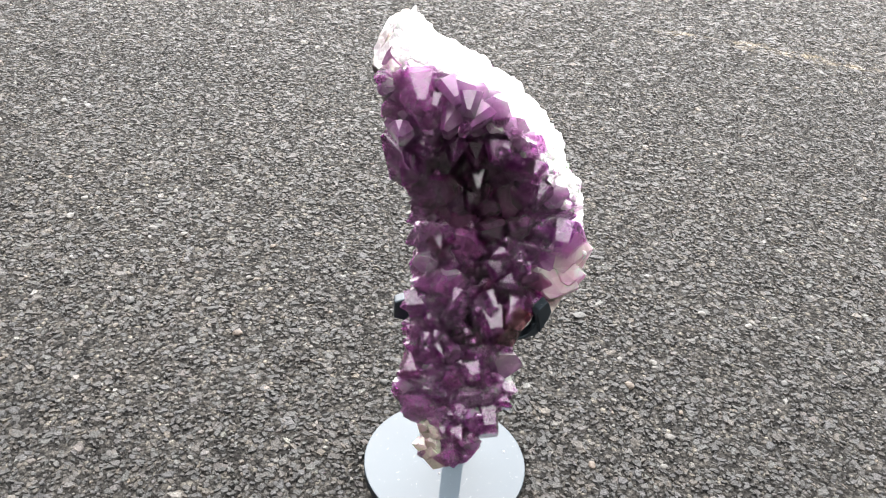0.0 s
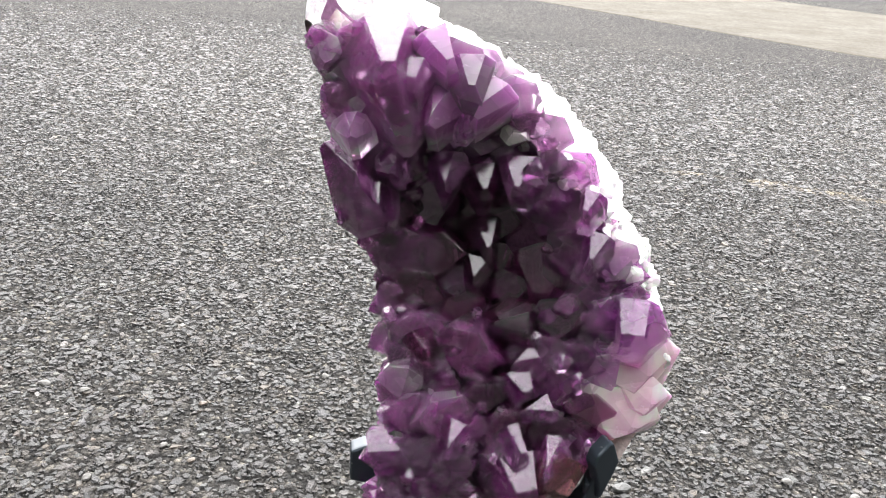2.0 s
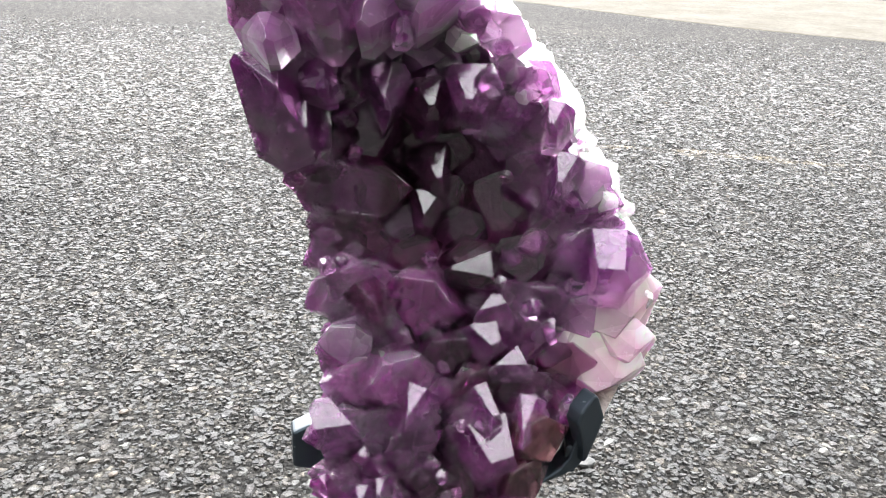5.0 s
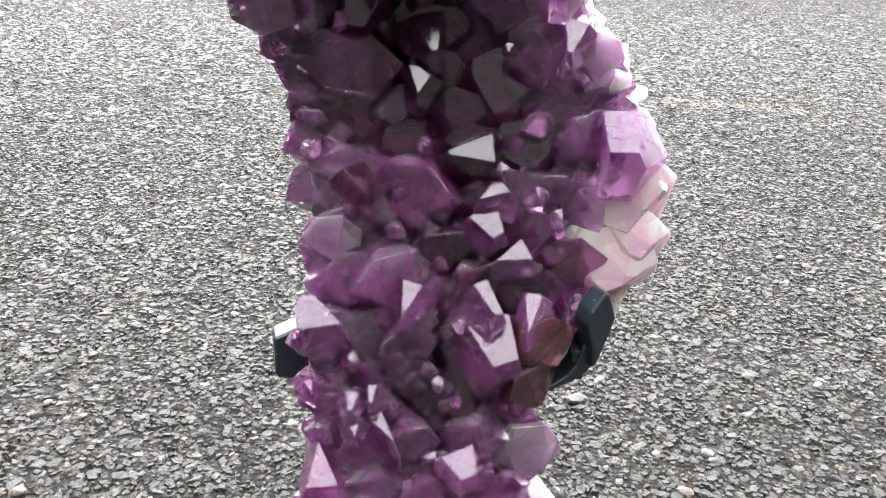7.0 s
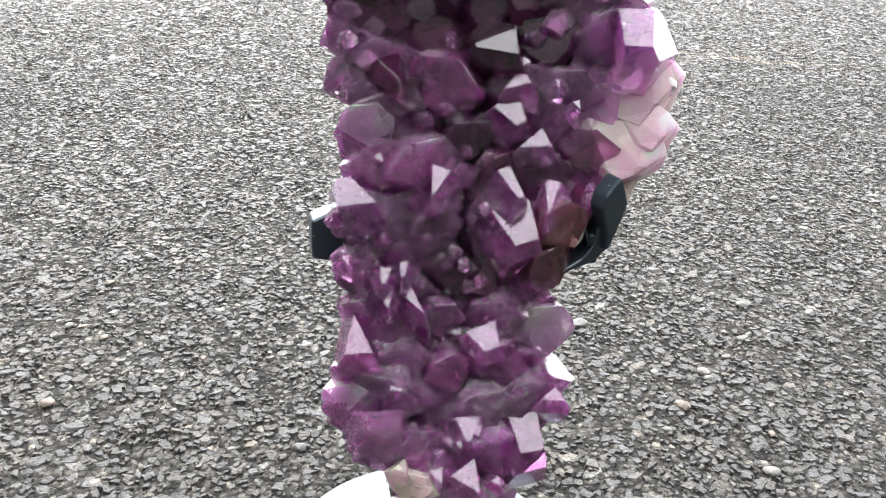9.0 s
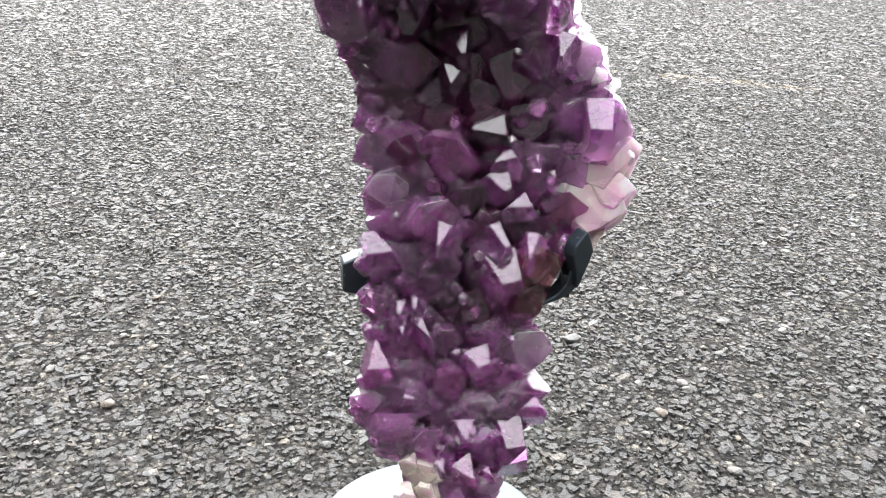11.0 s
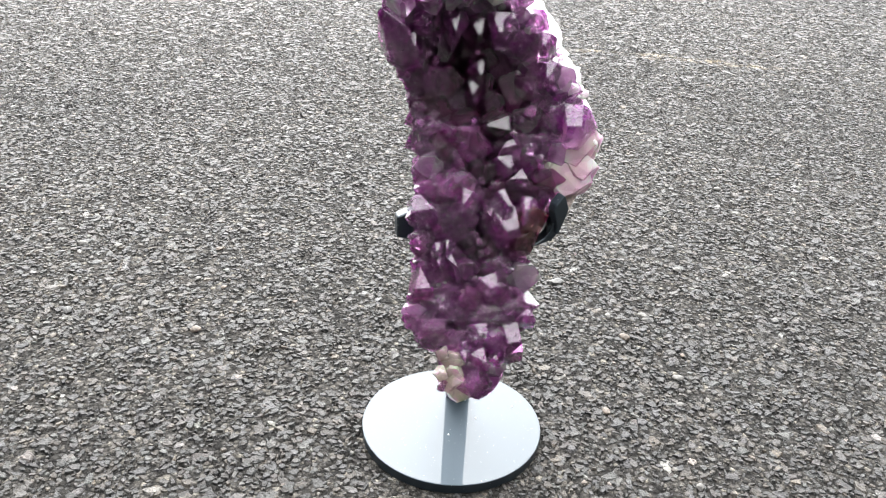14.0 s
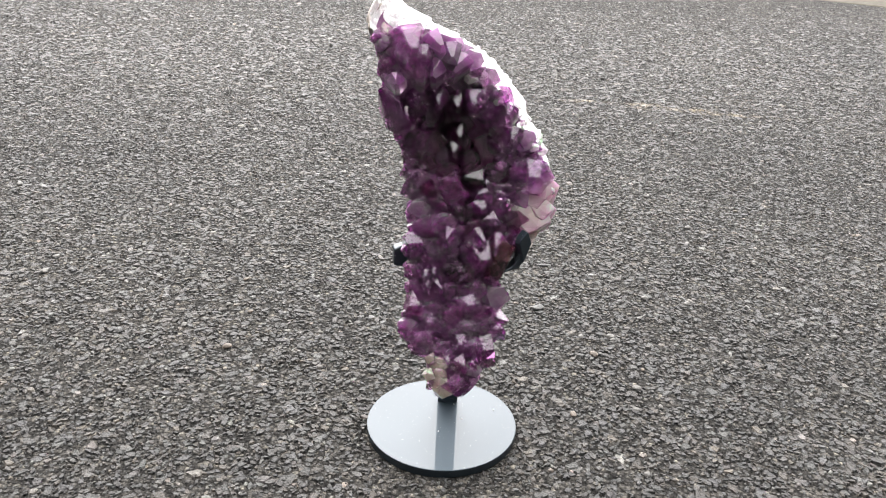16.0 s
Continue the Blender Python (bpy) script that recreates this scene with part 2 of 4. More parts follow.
def stand_paint():
    m, n, links, bsdf = material("slate_gloss_paint")
    pos = position(n)
    speck = tex_noise(n, links, pos, 260.0, 2.0)
    dust = ramp(n, links, speck.outputs["Fac"], (0.7, (0, 0, 0)), (0.76, (1, 1, 1)))
    tone = tex_noise(n, links, pos, 9.0, 4.0)
    base = ramp(n, links, tone.outputs["Fac"], (0.3, (0.025, 0.038, 0.049)), (0.7, (0.031, 0.045, 0.057)))
    bsdf.inputs["Metallic"].default_value = 0.75
    links.new(mix(n, links, math_node(n, links, "MULTIPLY", dust.outputs[0], 0.35), base.outputs[0], (0.4, 0.42, 0.42)), bsdf.inputs["Base Color"])
    links.new(ramp(n, links, tone.outputs["Fac"], (0.3, (0.48, 0.48, 0.48)), (0.7, (0.56, 0.56, 0.56))).outputs[0], bsdf.inputs["Roughness"])
    bsdf.inputs["IOR"].default_value = 1.6
    bsdf.inputs["Coat Weight"].default_value, bsdf.inputs["Coat Roughness"].default_value = 0.55, 0.03
    bump(n, links, bsdf, speck.outputs["Fac"], 0.05, 0.0004)
    return m


M_ASPHALT = asphalt_sheet()
M_CHIPS = chip_material("aggregate")
M_CHIP = chip_material("aggregate_piece", True)
# smoky tone with the hollow's shade put into its colour
M_SMOKY_SHADE = amethyst("amethyst_smoky_shade", (0.24, 0.078, 0.19), (0.33, 0.13, 0.27), (0.44, 0.22, 0.37), -1.5, -0.1, 0.93)
M_DEEP = amethyst("amethyst_deep", (0.36, 0.115, 0.335), (0.48, 0.195, 0.445), (0.62, 0.34, 0.57), -1.5, -0.1, 0.86)
M_MID = amethyst("amethyst_violet", (0.55, 0.22, 0.525), (0.67, 0.36, 0.64), (0.8, 0.6, 0.76), -1.5, -0.1, 0.87)
M_VIVID = amethyst("amethyst_vivid", (0.56, 0.19, 0.58), (0.7, 0.36, 0.69), (0.83, 0.6, 0.8), -1.5, -0.1, 0.87)
M_PALE = amethyst("amethyst_pale", (0.58, 0.3, 0.58), (0.74, 0.5, 0.72), (0.86, 0.74, 0.83), -1.4, 0.0, 0.78)
M_BLUSH = amethyst("quartz_blush", (0.62, 0.39, 0.5), (0.77, 0.59, 0.63), (0.86, 0.75, 0.73), -1.0, 0.2, 0.45)
M_WHITE = amethyst("quartz_white", (0.86, 0.8, 0.82), (0.88, 0.84, 0.84), (0.88, 0.86, 0.83), -1.8, 0.2, 0.3)
M_TAN = amethyst("quartz_tan", (0.58, 0.47, 0.41), (0.68, 0.58, 0.51), (0.78, 0.7, 0.63), -1.8, 0.2, 0.55)
M_RUST = amethyst("quartz_rust", (0.29, 0.12, 0.15), (0.39, 0.19, 0.21), (0.52, 0.31, 0.31), -1.8, 0.2, 0.92)
M_BED = rock("druse_bed", (0.2, 0.08, 0.175), (0.32, 0.15, 0.28), (0.46, 0.28, 0.41), 45.0, 0.006)
M_RIM = rock("quartz_rim", (0.86, 0.8, 0.81), (0.9, 0.88, 0.89), (0.93, 0.92, 0.91), 55.0, 0.002, glow=0.015)
M_RIND = rock("geode_rind", (0.46, 0.38, 0.33), (0.58, 0.5, 0.46), (0.68, 0.62, 0.58), 30.0, 0.006)
M_PAINT = stand_paint()
M_SAND = rock("pale_concrete", (0.085, 0.077, 0.062), (0.1, 0.093, 0.077), (0.125, 0.117, 0.099), 3.0, 0.01, 0.95, 0.1)
# for the added walls out of view: dark, so crystal sides reflect little
M_UNSEEN_WALL = rock("unseen_wall_dark", (0.016, 0.015, 0.014), (0.021, 0.02, 0.0185), (0.029, 0.0275, 0.0255), 2.0, 0.01)
M_PEBBLE = rock("pebble_stone", (0.08, 0.078, 0.072), (0.11, 0.107, 0.098), (0.15, 0.146, 0.135), 60.0, 0.002)
M_BUFF = rock("buff_stone", (0.09, 0.075, 0.06), (0.125, 0.102, 0.082), (0.165, 0.138, 0.112), 60.0, 0.002)
M_GREY = rock("grey_stone", (0.055, 0.057, 0.055), (0.07, 0.072, 0.07), (0.095, 0.095, 0.09), 60.0, 0.002)
M_DARK = rock("dark_stone", (0.02, 0.02, 0.018), (0.025, 0.025, 0.022), (0.035, 0.035, 0.03), 60.0, 0.002)


# ---- small helpers ----
def mesh_of(bm, name, mat, smooth=False):
    me = bpy.data.meshes.new(name)
    bm.to_mesh(me)
    bm.free()
    me.materials.append(mat)
    if smooth:
        me.shade_smooth()
    return me


def part(name, bm, mat, parent, label="", smooth=False):
    ob = new(name, mesh_of(bm, name, mat, smooth))
    ob.parent = parent
    if label:
        tagged(ob, label)
    return ob


def curve(table):
    xs, ys = zip(*table)
    return lambda v: float(np.interp(v, xs, ys))


def smooth_step(a, b, v):
    k = min(1.0, max(0.0, (v - a) / (b - a)))
    return k * k * (3 - 2 * k)


# ---- ground ----
def ground_sheet():
    bm = bmesh.new()
    bmesh.ops.create_grid(bm, x_segments=60, y_segments=60, size=300)
    for v in bm.verts:
        v.co.x = math.copysign(abs(v.co.x / 300) ** 3 * 300, v.co.x)
        v.co.y = math.copysign(abs(v.co.y / 300) ** 3 * 300, v.co.y)
        v.co.z = -0.0004
    ob = new("ground", mesh_of(bm, "ground", M_ASPHALT))
    return tagged(ob, "grey weathered asphalt with coarse exposed stones", "ground", kind="structure")


ground = ground_sheet()


def verge():
    """Pale concrete apron beyond the asphalt's far edge."""
    front = curve([(-6, 11.5), (-0.08, 7.5), (0.41, 7.07), (0.72, 6.76), (1.3, 6.16), (1.67, 5.8), (2.03, 5.46), (2.39, 5.22), (3.1, 4.82), (6, 3.2), (12, 0.2)])
    bm = bmesh.new()
    rows = []
    for i in range(91):
        x = -6 + 12.8 * i / 90
        y = front(x) + 0.03 * noise.noise(Vector((x * 3, 0.3, 0)))
        rows.append([bm.verts.new((x + d * 0.45, y + d, z)) for d, z in ((0, -0.01), (0.03, 0.004), (0.2, 0.008), (1.5, 0.01), (3.2, 0.01), (3.22, -0.01))])
    for a, b in zip(rows, rows[1:]):
        for j in range(5):
            bm.faces.new((a[j], b[j], b[j + 1], a[j + 1]))
    bmesh.ops.recalc_face_normals(bm, faces=bm.faces)
    ob = new("pavement", mesh_of(bm, "pavement", M_SAND))
    return tagged(ob, "pale sandy concrete apron beyond the asphalt edge", "pavement", kind="structure")


verge()



def unseen_wall(name, a, b, height):
    """A plain dark wall with a coping, added out of view to block low sky from reflections."""
    a, b = Vector((*a, 0)), Vector((*b, 0))
    along = b - a
    bm = bmesh.new()
    for size, at in (((along.length, 0.22, height + 0.05), height / 2 - 0.025), ((along.length + 0.06, 0.3, 0.08), height + 0.04)):
        made = bmesh.ops.create_cube(bm, size=1)["verts"]
        bmesh.ops.scale(bm, vec=size, verts=made)
        bmesh.ops.translate(bm, vec=(0, 0, at), verts=made)
    ob = new(name, mesh_of(bm, name, M_UNSEEN_WALL))
    ob.matrix_world = Matrix.Translation((a + b) / 2) @ pose(0, 0, 0, 0, 0, math.degrees(math.atan2(along.y, along.x)))
    return tagged(ob, "plain dark wall added out of view to darken reflections", "wall", kind="structure")


# added light blockers, never in view; the south one also shades the near ground
unseen_wall("wall_south", (-7.5, -3.7), (8.5, -3.7), 4.5)
unseen_wall("wall_west", (-7.6, -3.5), (-7.6, 6.0), 6.0)
unseen_wall("wall_east", (8.6, -3.5), (8.6, 5.0), 6.0)

# ---- display stand ----
stand = tagged(new("display_stand"), "slate grey painted steel stand with round base", "stand")
PLATE = 0.014


def base_plate():
    bm = bmesh.new()
    bmesh.ops.create_cone(bm, cap_ends=True, segments=128, radius1=0.125, radius2=0.125, depth=PLATE)
    rim = [e for e in bm.edges if abs(e.verts[0].co.z - e.verts[1].co.z) < 1e-5]
    bmesh.ops.bevel(bm, geom=rim, offset=0.0012, segments=2, affect="EDGES", profile=0.5)
    bmesh.ops.translate(bm, verts=bm.verts, vec=(0, 0, PLATE / 2))
    return part("base_plate", bm, M_PAINT, stand, "round glossy slate steel plate")


base_plate()


def bar(size, at, bevel=0.0015, turn=None):
    bm = bmesh.new()
    bmesh.ops.create_cube(bm, size=1)
    bmesh.ops.scale(bm, vec=size, verts=bm.verts)
    bmesh.ops.bevel(bm, geom=bm.edges[:], offset=bevel, segments=2, affect="EDGES", profile=0.5)
    if turn:
        bmesh.ops.transform(bm, matrix=turn, verts=bm.verts)
    bmesh.ops.translate(bm, verts=bm.verts, vec=at)
    return bm


part("post", bar((0.034, 0.012, 0.375), (0.010, 0.062, PLATE + 0.1875)), M_PAINT, stand, "flat upright steel bar")
part("crossbar", bar((0.15, 0.01, 0.026), (0.021, 0.051, 0.352)), M_PAINT, stand)


def jaw(outline, depth, at, turn, round_by=0.003):
    """A thick forged claw: its outline in x and z, pushed back in y, with rounded edges."""
    bm = bmesh.new()
    f = bm.faces.new([bm.verts.new((x, 0, z)) for x, z in outline])
    r = bmesh.ops.extrude_face_region(bm, geom=[f])
    bmesh.ops.translate(bm, verts=[v for v in r["geom"] if isinstance(v, bmesh.types.BMVert)], vec=(0, depth, 0))
    bmesh.ops.recalc_face_normals(bm, faces=bm.faces)
    bmesh.ops.bevel(bm, geom=bm.edges[:], offset=round_by, segments=3, affect="EDGES", profile=0.6)
    bmesh.ops.transform(bm, matrix=pose(*at, *turn), verts=bm.verts)
    return bm


part("arm", bar((0.008, 0.115, 0.022), (0.097, 0.0, 0.352), turn=pose(0, 0, 0, 8, 0, 0)), M_PAINT, stand)
part("arm", bar((0.008, 0.115, 0.022), (-0.052, 0.005, 0.345), turn=pose(0, 0, 0, 8, 0, 0)), M_PAINT, stand)
claw = part("jaw", jaw([(-0.009, 0.014), (0.001, 0.024), (0.004, 0.0225), (0.011, 0.0055), (0.008, -0.004), (0.0, -0.0225), (-0.003, -0.025), (-0.0035, -0.015), (-0.007, -0.004), (-0.011, 0.006)], 0.013, (0.107, -0.062, 0.371), (0, 0, 32), 0.0022), M_PAINT, stand, "glossy dark slate faceted clamp claw")
part("hook", jaw([(0.002, -0.018), (-0.001, -0.027), (-0.006, -0.0325), (-0.014, -0.036), (-0.034, -0.041), (-0.030, -0.037), (-0.018, -0.031), (-0.012, -0.024), (-0.0095, -0.014), (-0.006, -0.006)], 0.014, (0.107, -0.056, 0.371), (0, 0, 20), 0.0018), M_PAINT, claw, "curved slate hook under the stone")
part("jaw", jaw([(-0.012, 0.01), (0.0, 0.015), (0.012, 0.012), (0.014, -0.018), (0.002, -0.020), (-0.012, -0.016)], 0.016, (-0.070, -0.062, 0.352), (0, 0, 14)), M_PAINT, stand, "glossy dark slate faceted clamp claw")

# ---- amethyst geode ----
geode = tagged(new("amethyst_geode"), "tall violet amethyst geode with white quartz rim on steel stand", "crystal")
LEFT = curve([(.160, .012), (.169, -.017), (.2, -.035), (.222, -.038), (.23, -.056), (.245, -.068), (.284, -.069), (.324, -.063), (.345, -.068), (.367, -.070), (.395, -.063), (.425, -.066), (.457, -.075), (.484, -.078), (.507, -.080), (.529, -.089), (.563, -.106), (.603, -.110), (.664, -.117), (.69, -.122), (.706, -.116), (.722, -.104)])
TOP = curve([(-.13, .668), (-.05, .673), (-.03, .666), (.008, .656), (.024, .643), (.038, .627), (.052, .606), (.088, .575), (.126, .535)])
RIGHT = curve([(.160, .026), (.173, .049), (.213, .053), (.222, .073), (.259, .081), (.277, .088), (.295, .082), (.324, .078), (.35, .09), (.374, .125), (.406, .140), (.431, .149), (.462, .138), (.501, .133), (.528, .118), (.555, .102), (.578, .095), (.606, .071), (.643, .038), (.671, -.008), (.695, -.066), (.712, -.088), (.722, -.1)])
DEPTH = curve([(.15, -.16), (.2, -.148), (.25, -.115), (.3, -.09), (.35, -.078), (.4, -.062), (.45, -.045), (.5, -.038), (.55, -.042), (.6, -.052), (.65, -.06), (.7, -.055), (.75, -.045)])

TURN = 0.2   # how far the face recedes towards +x


def inset(z):
    """The crystals stand back from the broken left edge in the upper half."""
    return 0.008 * smooth_step(0.4, 0.48, z) * smooth_step(0.7, 0.64, z)


def front(x, z):
    """The sheet that the crystal tips reach: a leaning slab with a deep hollow in its upper half."""
    hollow = 0.030 * math.exp(-((x + 0.005) / 0.05) ** 2 - ((z - 0.54) / 0.07) ** 2)
    return DEPTH(z) + TURN * (x + 0.01) + hollow


def proud(x, z):
    """How far out the brightest faces stand: less hollow than the sheet of the tips."""
    return DEPTH(z) - 0.011 + TURN * (x + 0.01) + 0.030 * math.exp(-((x + 0.005) / 0.05) ** 2 - ((z - 0.54) / 0.07) ** 2)


def rim_inner(z):
    """Where the violet crystals end and the white rim begins, for the rim's outline at height z."""
    top = smooth_step(0.5, 0.64, z)
    wide = 0.010 + 0.010 * smooth_step(0.38, 0.46, z) + 0.008 * smooth_step(0.52, 0.6, z) - 0.012 * smooth_step(0.63, 0.69, z)
    x, zz = max(RIGHT(z) - wide, LEFT(z) + 0.003), z - 0.028 * top
    return Vector((x, front(x, zz) + 0.012, zz))


def rim_outer(z):
    """The back edge of the rim: the slab is thick at its upper end."""
    o = 0.03 + 0.06 * smooth_step(0.43, 0.5, z) + 0.04 * smooth_step(0.5, 0.58, z)
    return Vector((RIGHT(z), DEPTH(z) + o, z - 0.22 * (o - 0.012)))


def front_normal(x, z):
    e = 0.008
    return Vector(((front(x + e, z) - front(x - e, z)) / (2 * e), -1.0, (front(x, z + e) - front(x, z - e)) / (2 * e))).normalized()


def shell(name, mat, label, bed):
    """The slab of rock: its crystal-bearing front (bed) or its sides and back."""
    bm = bmesh.new()
    rows = []
    levels, count = 110, 32
    for i in range(levels + 1):
        z = 0.163 + (0.721 - 0.163) * i / levels
        left = Vector((LEFT(z) + inset(z) + 0.006 * smooth_step(0.66, 0.58, z), front(LEFT(z), z) + 0.026, z))
        left.z -= 0.02 * smooth_step(0.5, 0.7, z)
        left.x += (0.009 if bed else 0.0) * smooth_step(0.61, 0.66, z)
        right = rim_inner(z) if z > 0.37 else Vector((RIGHT(z) - 0.006, front(RIGHT(z), z) + 0.026, z))
        if not bed and z > 0.37:
            right = rim_outer(z) + Vector((-0.008, 0.004, -0.012))
        bulge = 0.025 + 0.05 * smooth_step(0.42, 0.56, z) - 0.035 * smooth_step(0.66, 0.72, z)
        row = []
        for j in range(count + 1):
            u = j / count
            p = left.lerp(right, u)
            if bed:
                p.y = max(front(p.x, p.z) + 0.028, p.y * u ** 4 + (front(p.x, p.z) + 0.028) * (1 - u ** 4)) if z > 0.37 else front(p.x, p.z) + 0.028
                p.y += 0.004 * noise.noise(Vector((p.x, 0, p.z)) * 70)
            else:
                p.y += bulge * (1 - (2 * u - 1) ** 4)
                p.x -= 0.018 * smooth_step(0.6, 0.69, z) * (1 - u) * min(1.0, 6 * u)
                if z < 0.42:
                    p.y = min(p.y, 0.042)
                if 0 < j < count:
                    p += Vector((0.004 * noise.noise(p * 60), 0.006 * noise.fractal(p * 45, 1.0, 2.0, 4), 0))
            row.append(bm.verts.new(p))
        rows.append(row)
    for a, b in zip(rows, rows[1:]):
        for j in range(count):
            bm.faces.new((a[j], a[j + 1], b[j + 1], b[j]) if bed else (b[j], b[j + 1], a[j + 1], a[j]))
    if not bed:
        bm.faces.new(list(reversed(rows[-1])))
        bm.faces.new(rows[0])
    return part(name, bm, mat, geode, label, smooth=not bed)


shell("druse_bed", M_BED, "dark violet crystal bed", True)
shell("rind", M_RIND, "pale rough stone rind", False)

FACE = math.radians(38.2)     # between a quartz pyramid face's normal and the crystal's axis


def crystal_mesh(seed, mat, slender=False):
    """A six-sided quartz point, tip at the origin, one broad pyramid face towards +x; unit apothem."""
    rng = random.Random(seed)
    bm = bmesh.new()
    bmesh.ops.create_cube(bm, size=6.0)   # reaches 2.1 below the tip
    bmesh.ops.translate(bm, verts=bm.verts, vec=(0, 0, 0.9))
    planes = []
    for k in range(6):
        a = math.radians(60 * k + rng.uniform(-4, 4))
        planes.append((Vector((math.cos(a), math.sin(a), rng.uniform(-0.6, -0.4))), rng.uniform(1.05, 1.4)))
        if slender:
            out = rng.uniform(-0.06, 0.0) if k == 0 else rng.uniform(-0.02, 0.16)
        else:
            out = rng.uniform(-0.1, 0.0) if k == 0 else (rng.uniform(-0.05, 0.12) if k % 2 == 0 else rng.uniform(0.05, 0.32))
        planes.append((Vector((math.sin(FACE) * math.cos(a), math.sin(FACE) * math.sin(a), math.cos(FACE))), out))
    if rng.random() < 0.25 and not slender:
        a = rng.uniform(0.6, 5.6)
        planes.append((Vector((math.cos(a) * 0.8, math.sin(a) * 0.8, 0.9)).normalized(), rng.uniform(0.0, 0.12)))
    for normal, out in planes:
        r = bmesh.ops.bisect_plane(bm, geom=bm.verts[:] + bm.edges[:] + bm.faces[:], plane_co=normal * out, plane_no=normal, clear_outer=True)
        cut = [e for e in r["geom_cut"] if isinstance(e, bmesh.types.BMEdge)]
        if len(cut) > 2:
            bmesh.ops.contextual_create(bm, geom=cut)
    bmesh.ops.recalc_face_normals(bm, faces=bm.faces)
    bmesh.ops.remove_doubles(bm, verts=bm.verts, dist=0.02)
    worn = [e for e in bm.edges if max(v.co.z for v in e.verts) > -1.6 and e.calc_length() > 0.15]
    bmesh.ops.bevel(bm, geom=worn, offset=0.013, segments=1, affect="EDGES", clamp_overlap=True)
    return mesh_of(bm, "crystal", mat)


SHAPES = {m.name: [crystal_mesh(i + 7, m) for i in range(14)] for m in (M_SMOKY_SHADE, M_DEEP, M_MID, M_VIVID, M_PALE, M_BLUSH, M_WHITE, M_TAN, M_RUST)}
POINTS = {m.name: [crystal_mesh(i + 31, m, True) for i in range(6)] for m in (M_SMOKY_SHADE, M_DEEP, M_MID, M_VIVID, M_PALE)}
gem_rng = random.Random(5)


def settle(x, z, kind):
    """Seeds the choice of one crystal by its place, so that it stays the same among others."""
    gem_rng.seed(int(x * 20000 + 5000) * 100003 + int(z * 20000) * 7 + kind)


def crystal(tip, axis, towards, size, mat, shapes=None):
    """A crystal with its tip and axis, its broad face turned towards a direction."""
    axis = axis.normalized()
    side = (towards - axis * towards.dot(axis)).normalized()
    turn = Matrix((side, axis.cross(side), axis)).transposed().to_4x4()
    ob = new("crystal", gem_rng.choice((shapes or SHAPES)[mat.name]))
    ob.matrix_world = Matrix.Translation(tip) @ turn @ Matrix.Diagonal((size, size, size, 1))
    ob.parent = geode
    return ob


def zone(x, z):
    """Which quartz grows here: darkened in the hollow for its shade, clearer towards the rim and the foot."""
    edge = RIGHT(z) - x
    if TOP(x) - z < 0.07 and edge > 0.045:
        return M_PALE if gem_rng.random() < 0.45 else M_MID
    if z > 0.37 and edge < 0.05:
        return (M_VIVID if gem_rng.random() < 0.6 else M_MID) if z < 0.53 else M_PALE if gem_rng.random() < 0.6 else M_MID
    # shade of the recess as colour: darker quartz likelier towards the hollow's middle
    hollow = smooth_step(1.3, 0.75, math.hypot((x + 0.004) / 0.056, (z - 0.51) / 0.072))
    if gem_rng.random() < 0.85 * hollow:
        return M_SMOKY_SHADE
    return M_DEEP if gem_rng.random() < 0.5 + 0.2 * smooth_step(0.33, 0.42, z) else M_MID


def support(corners, way):
    """How far a face's corners reach in a direction."""
    return max(c.dot(way) for c in corners)


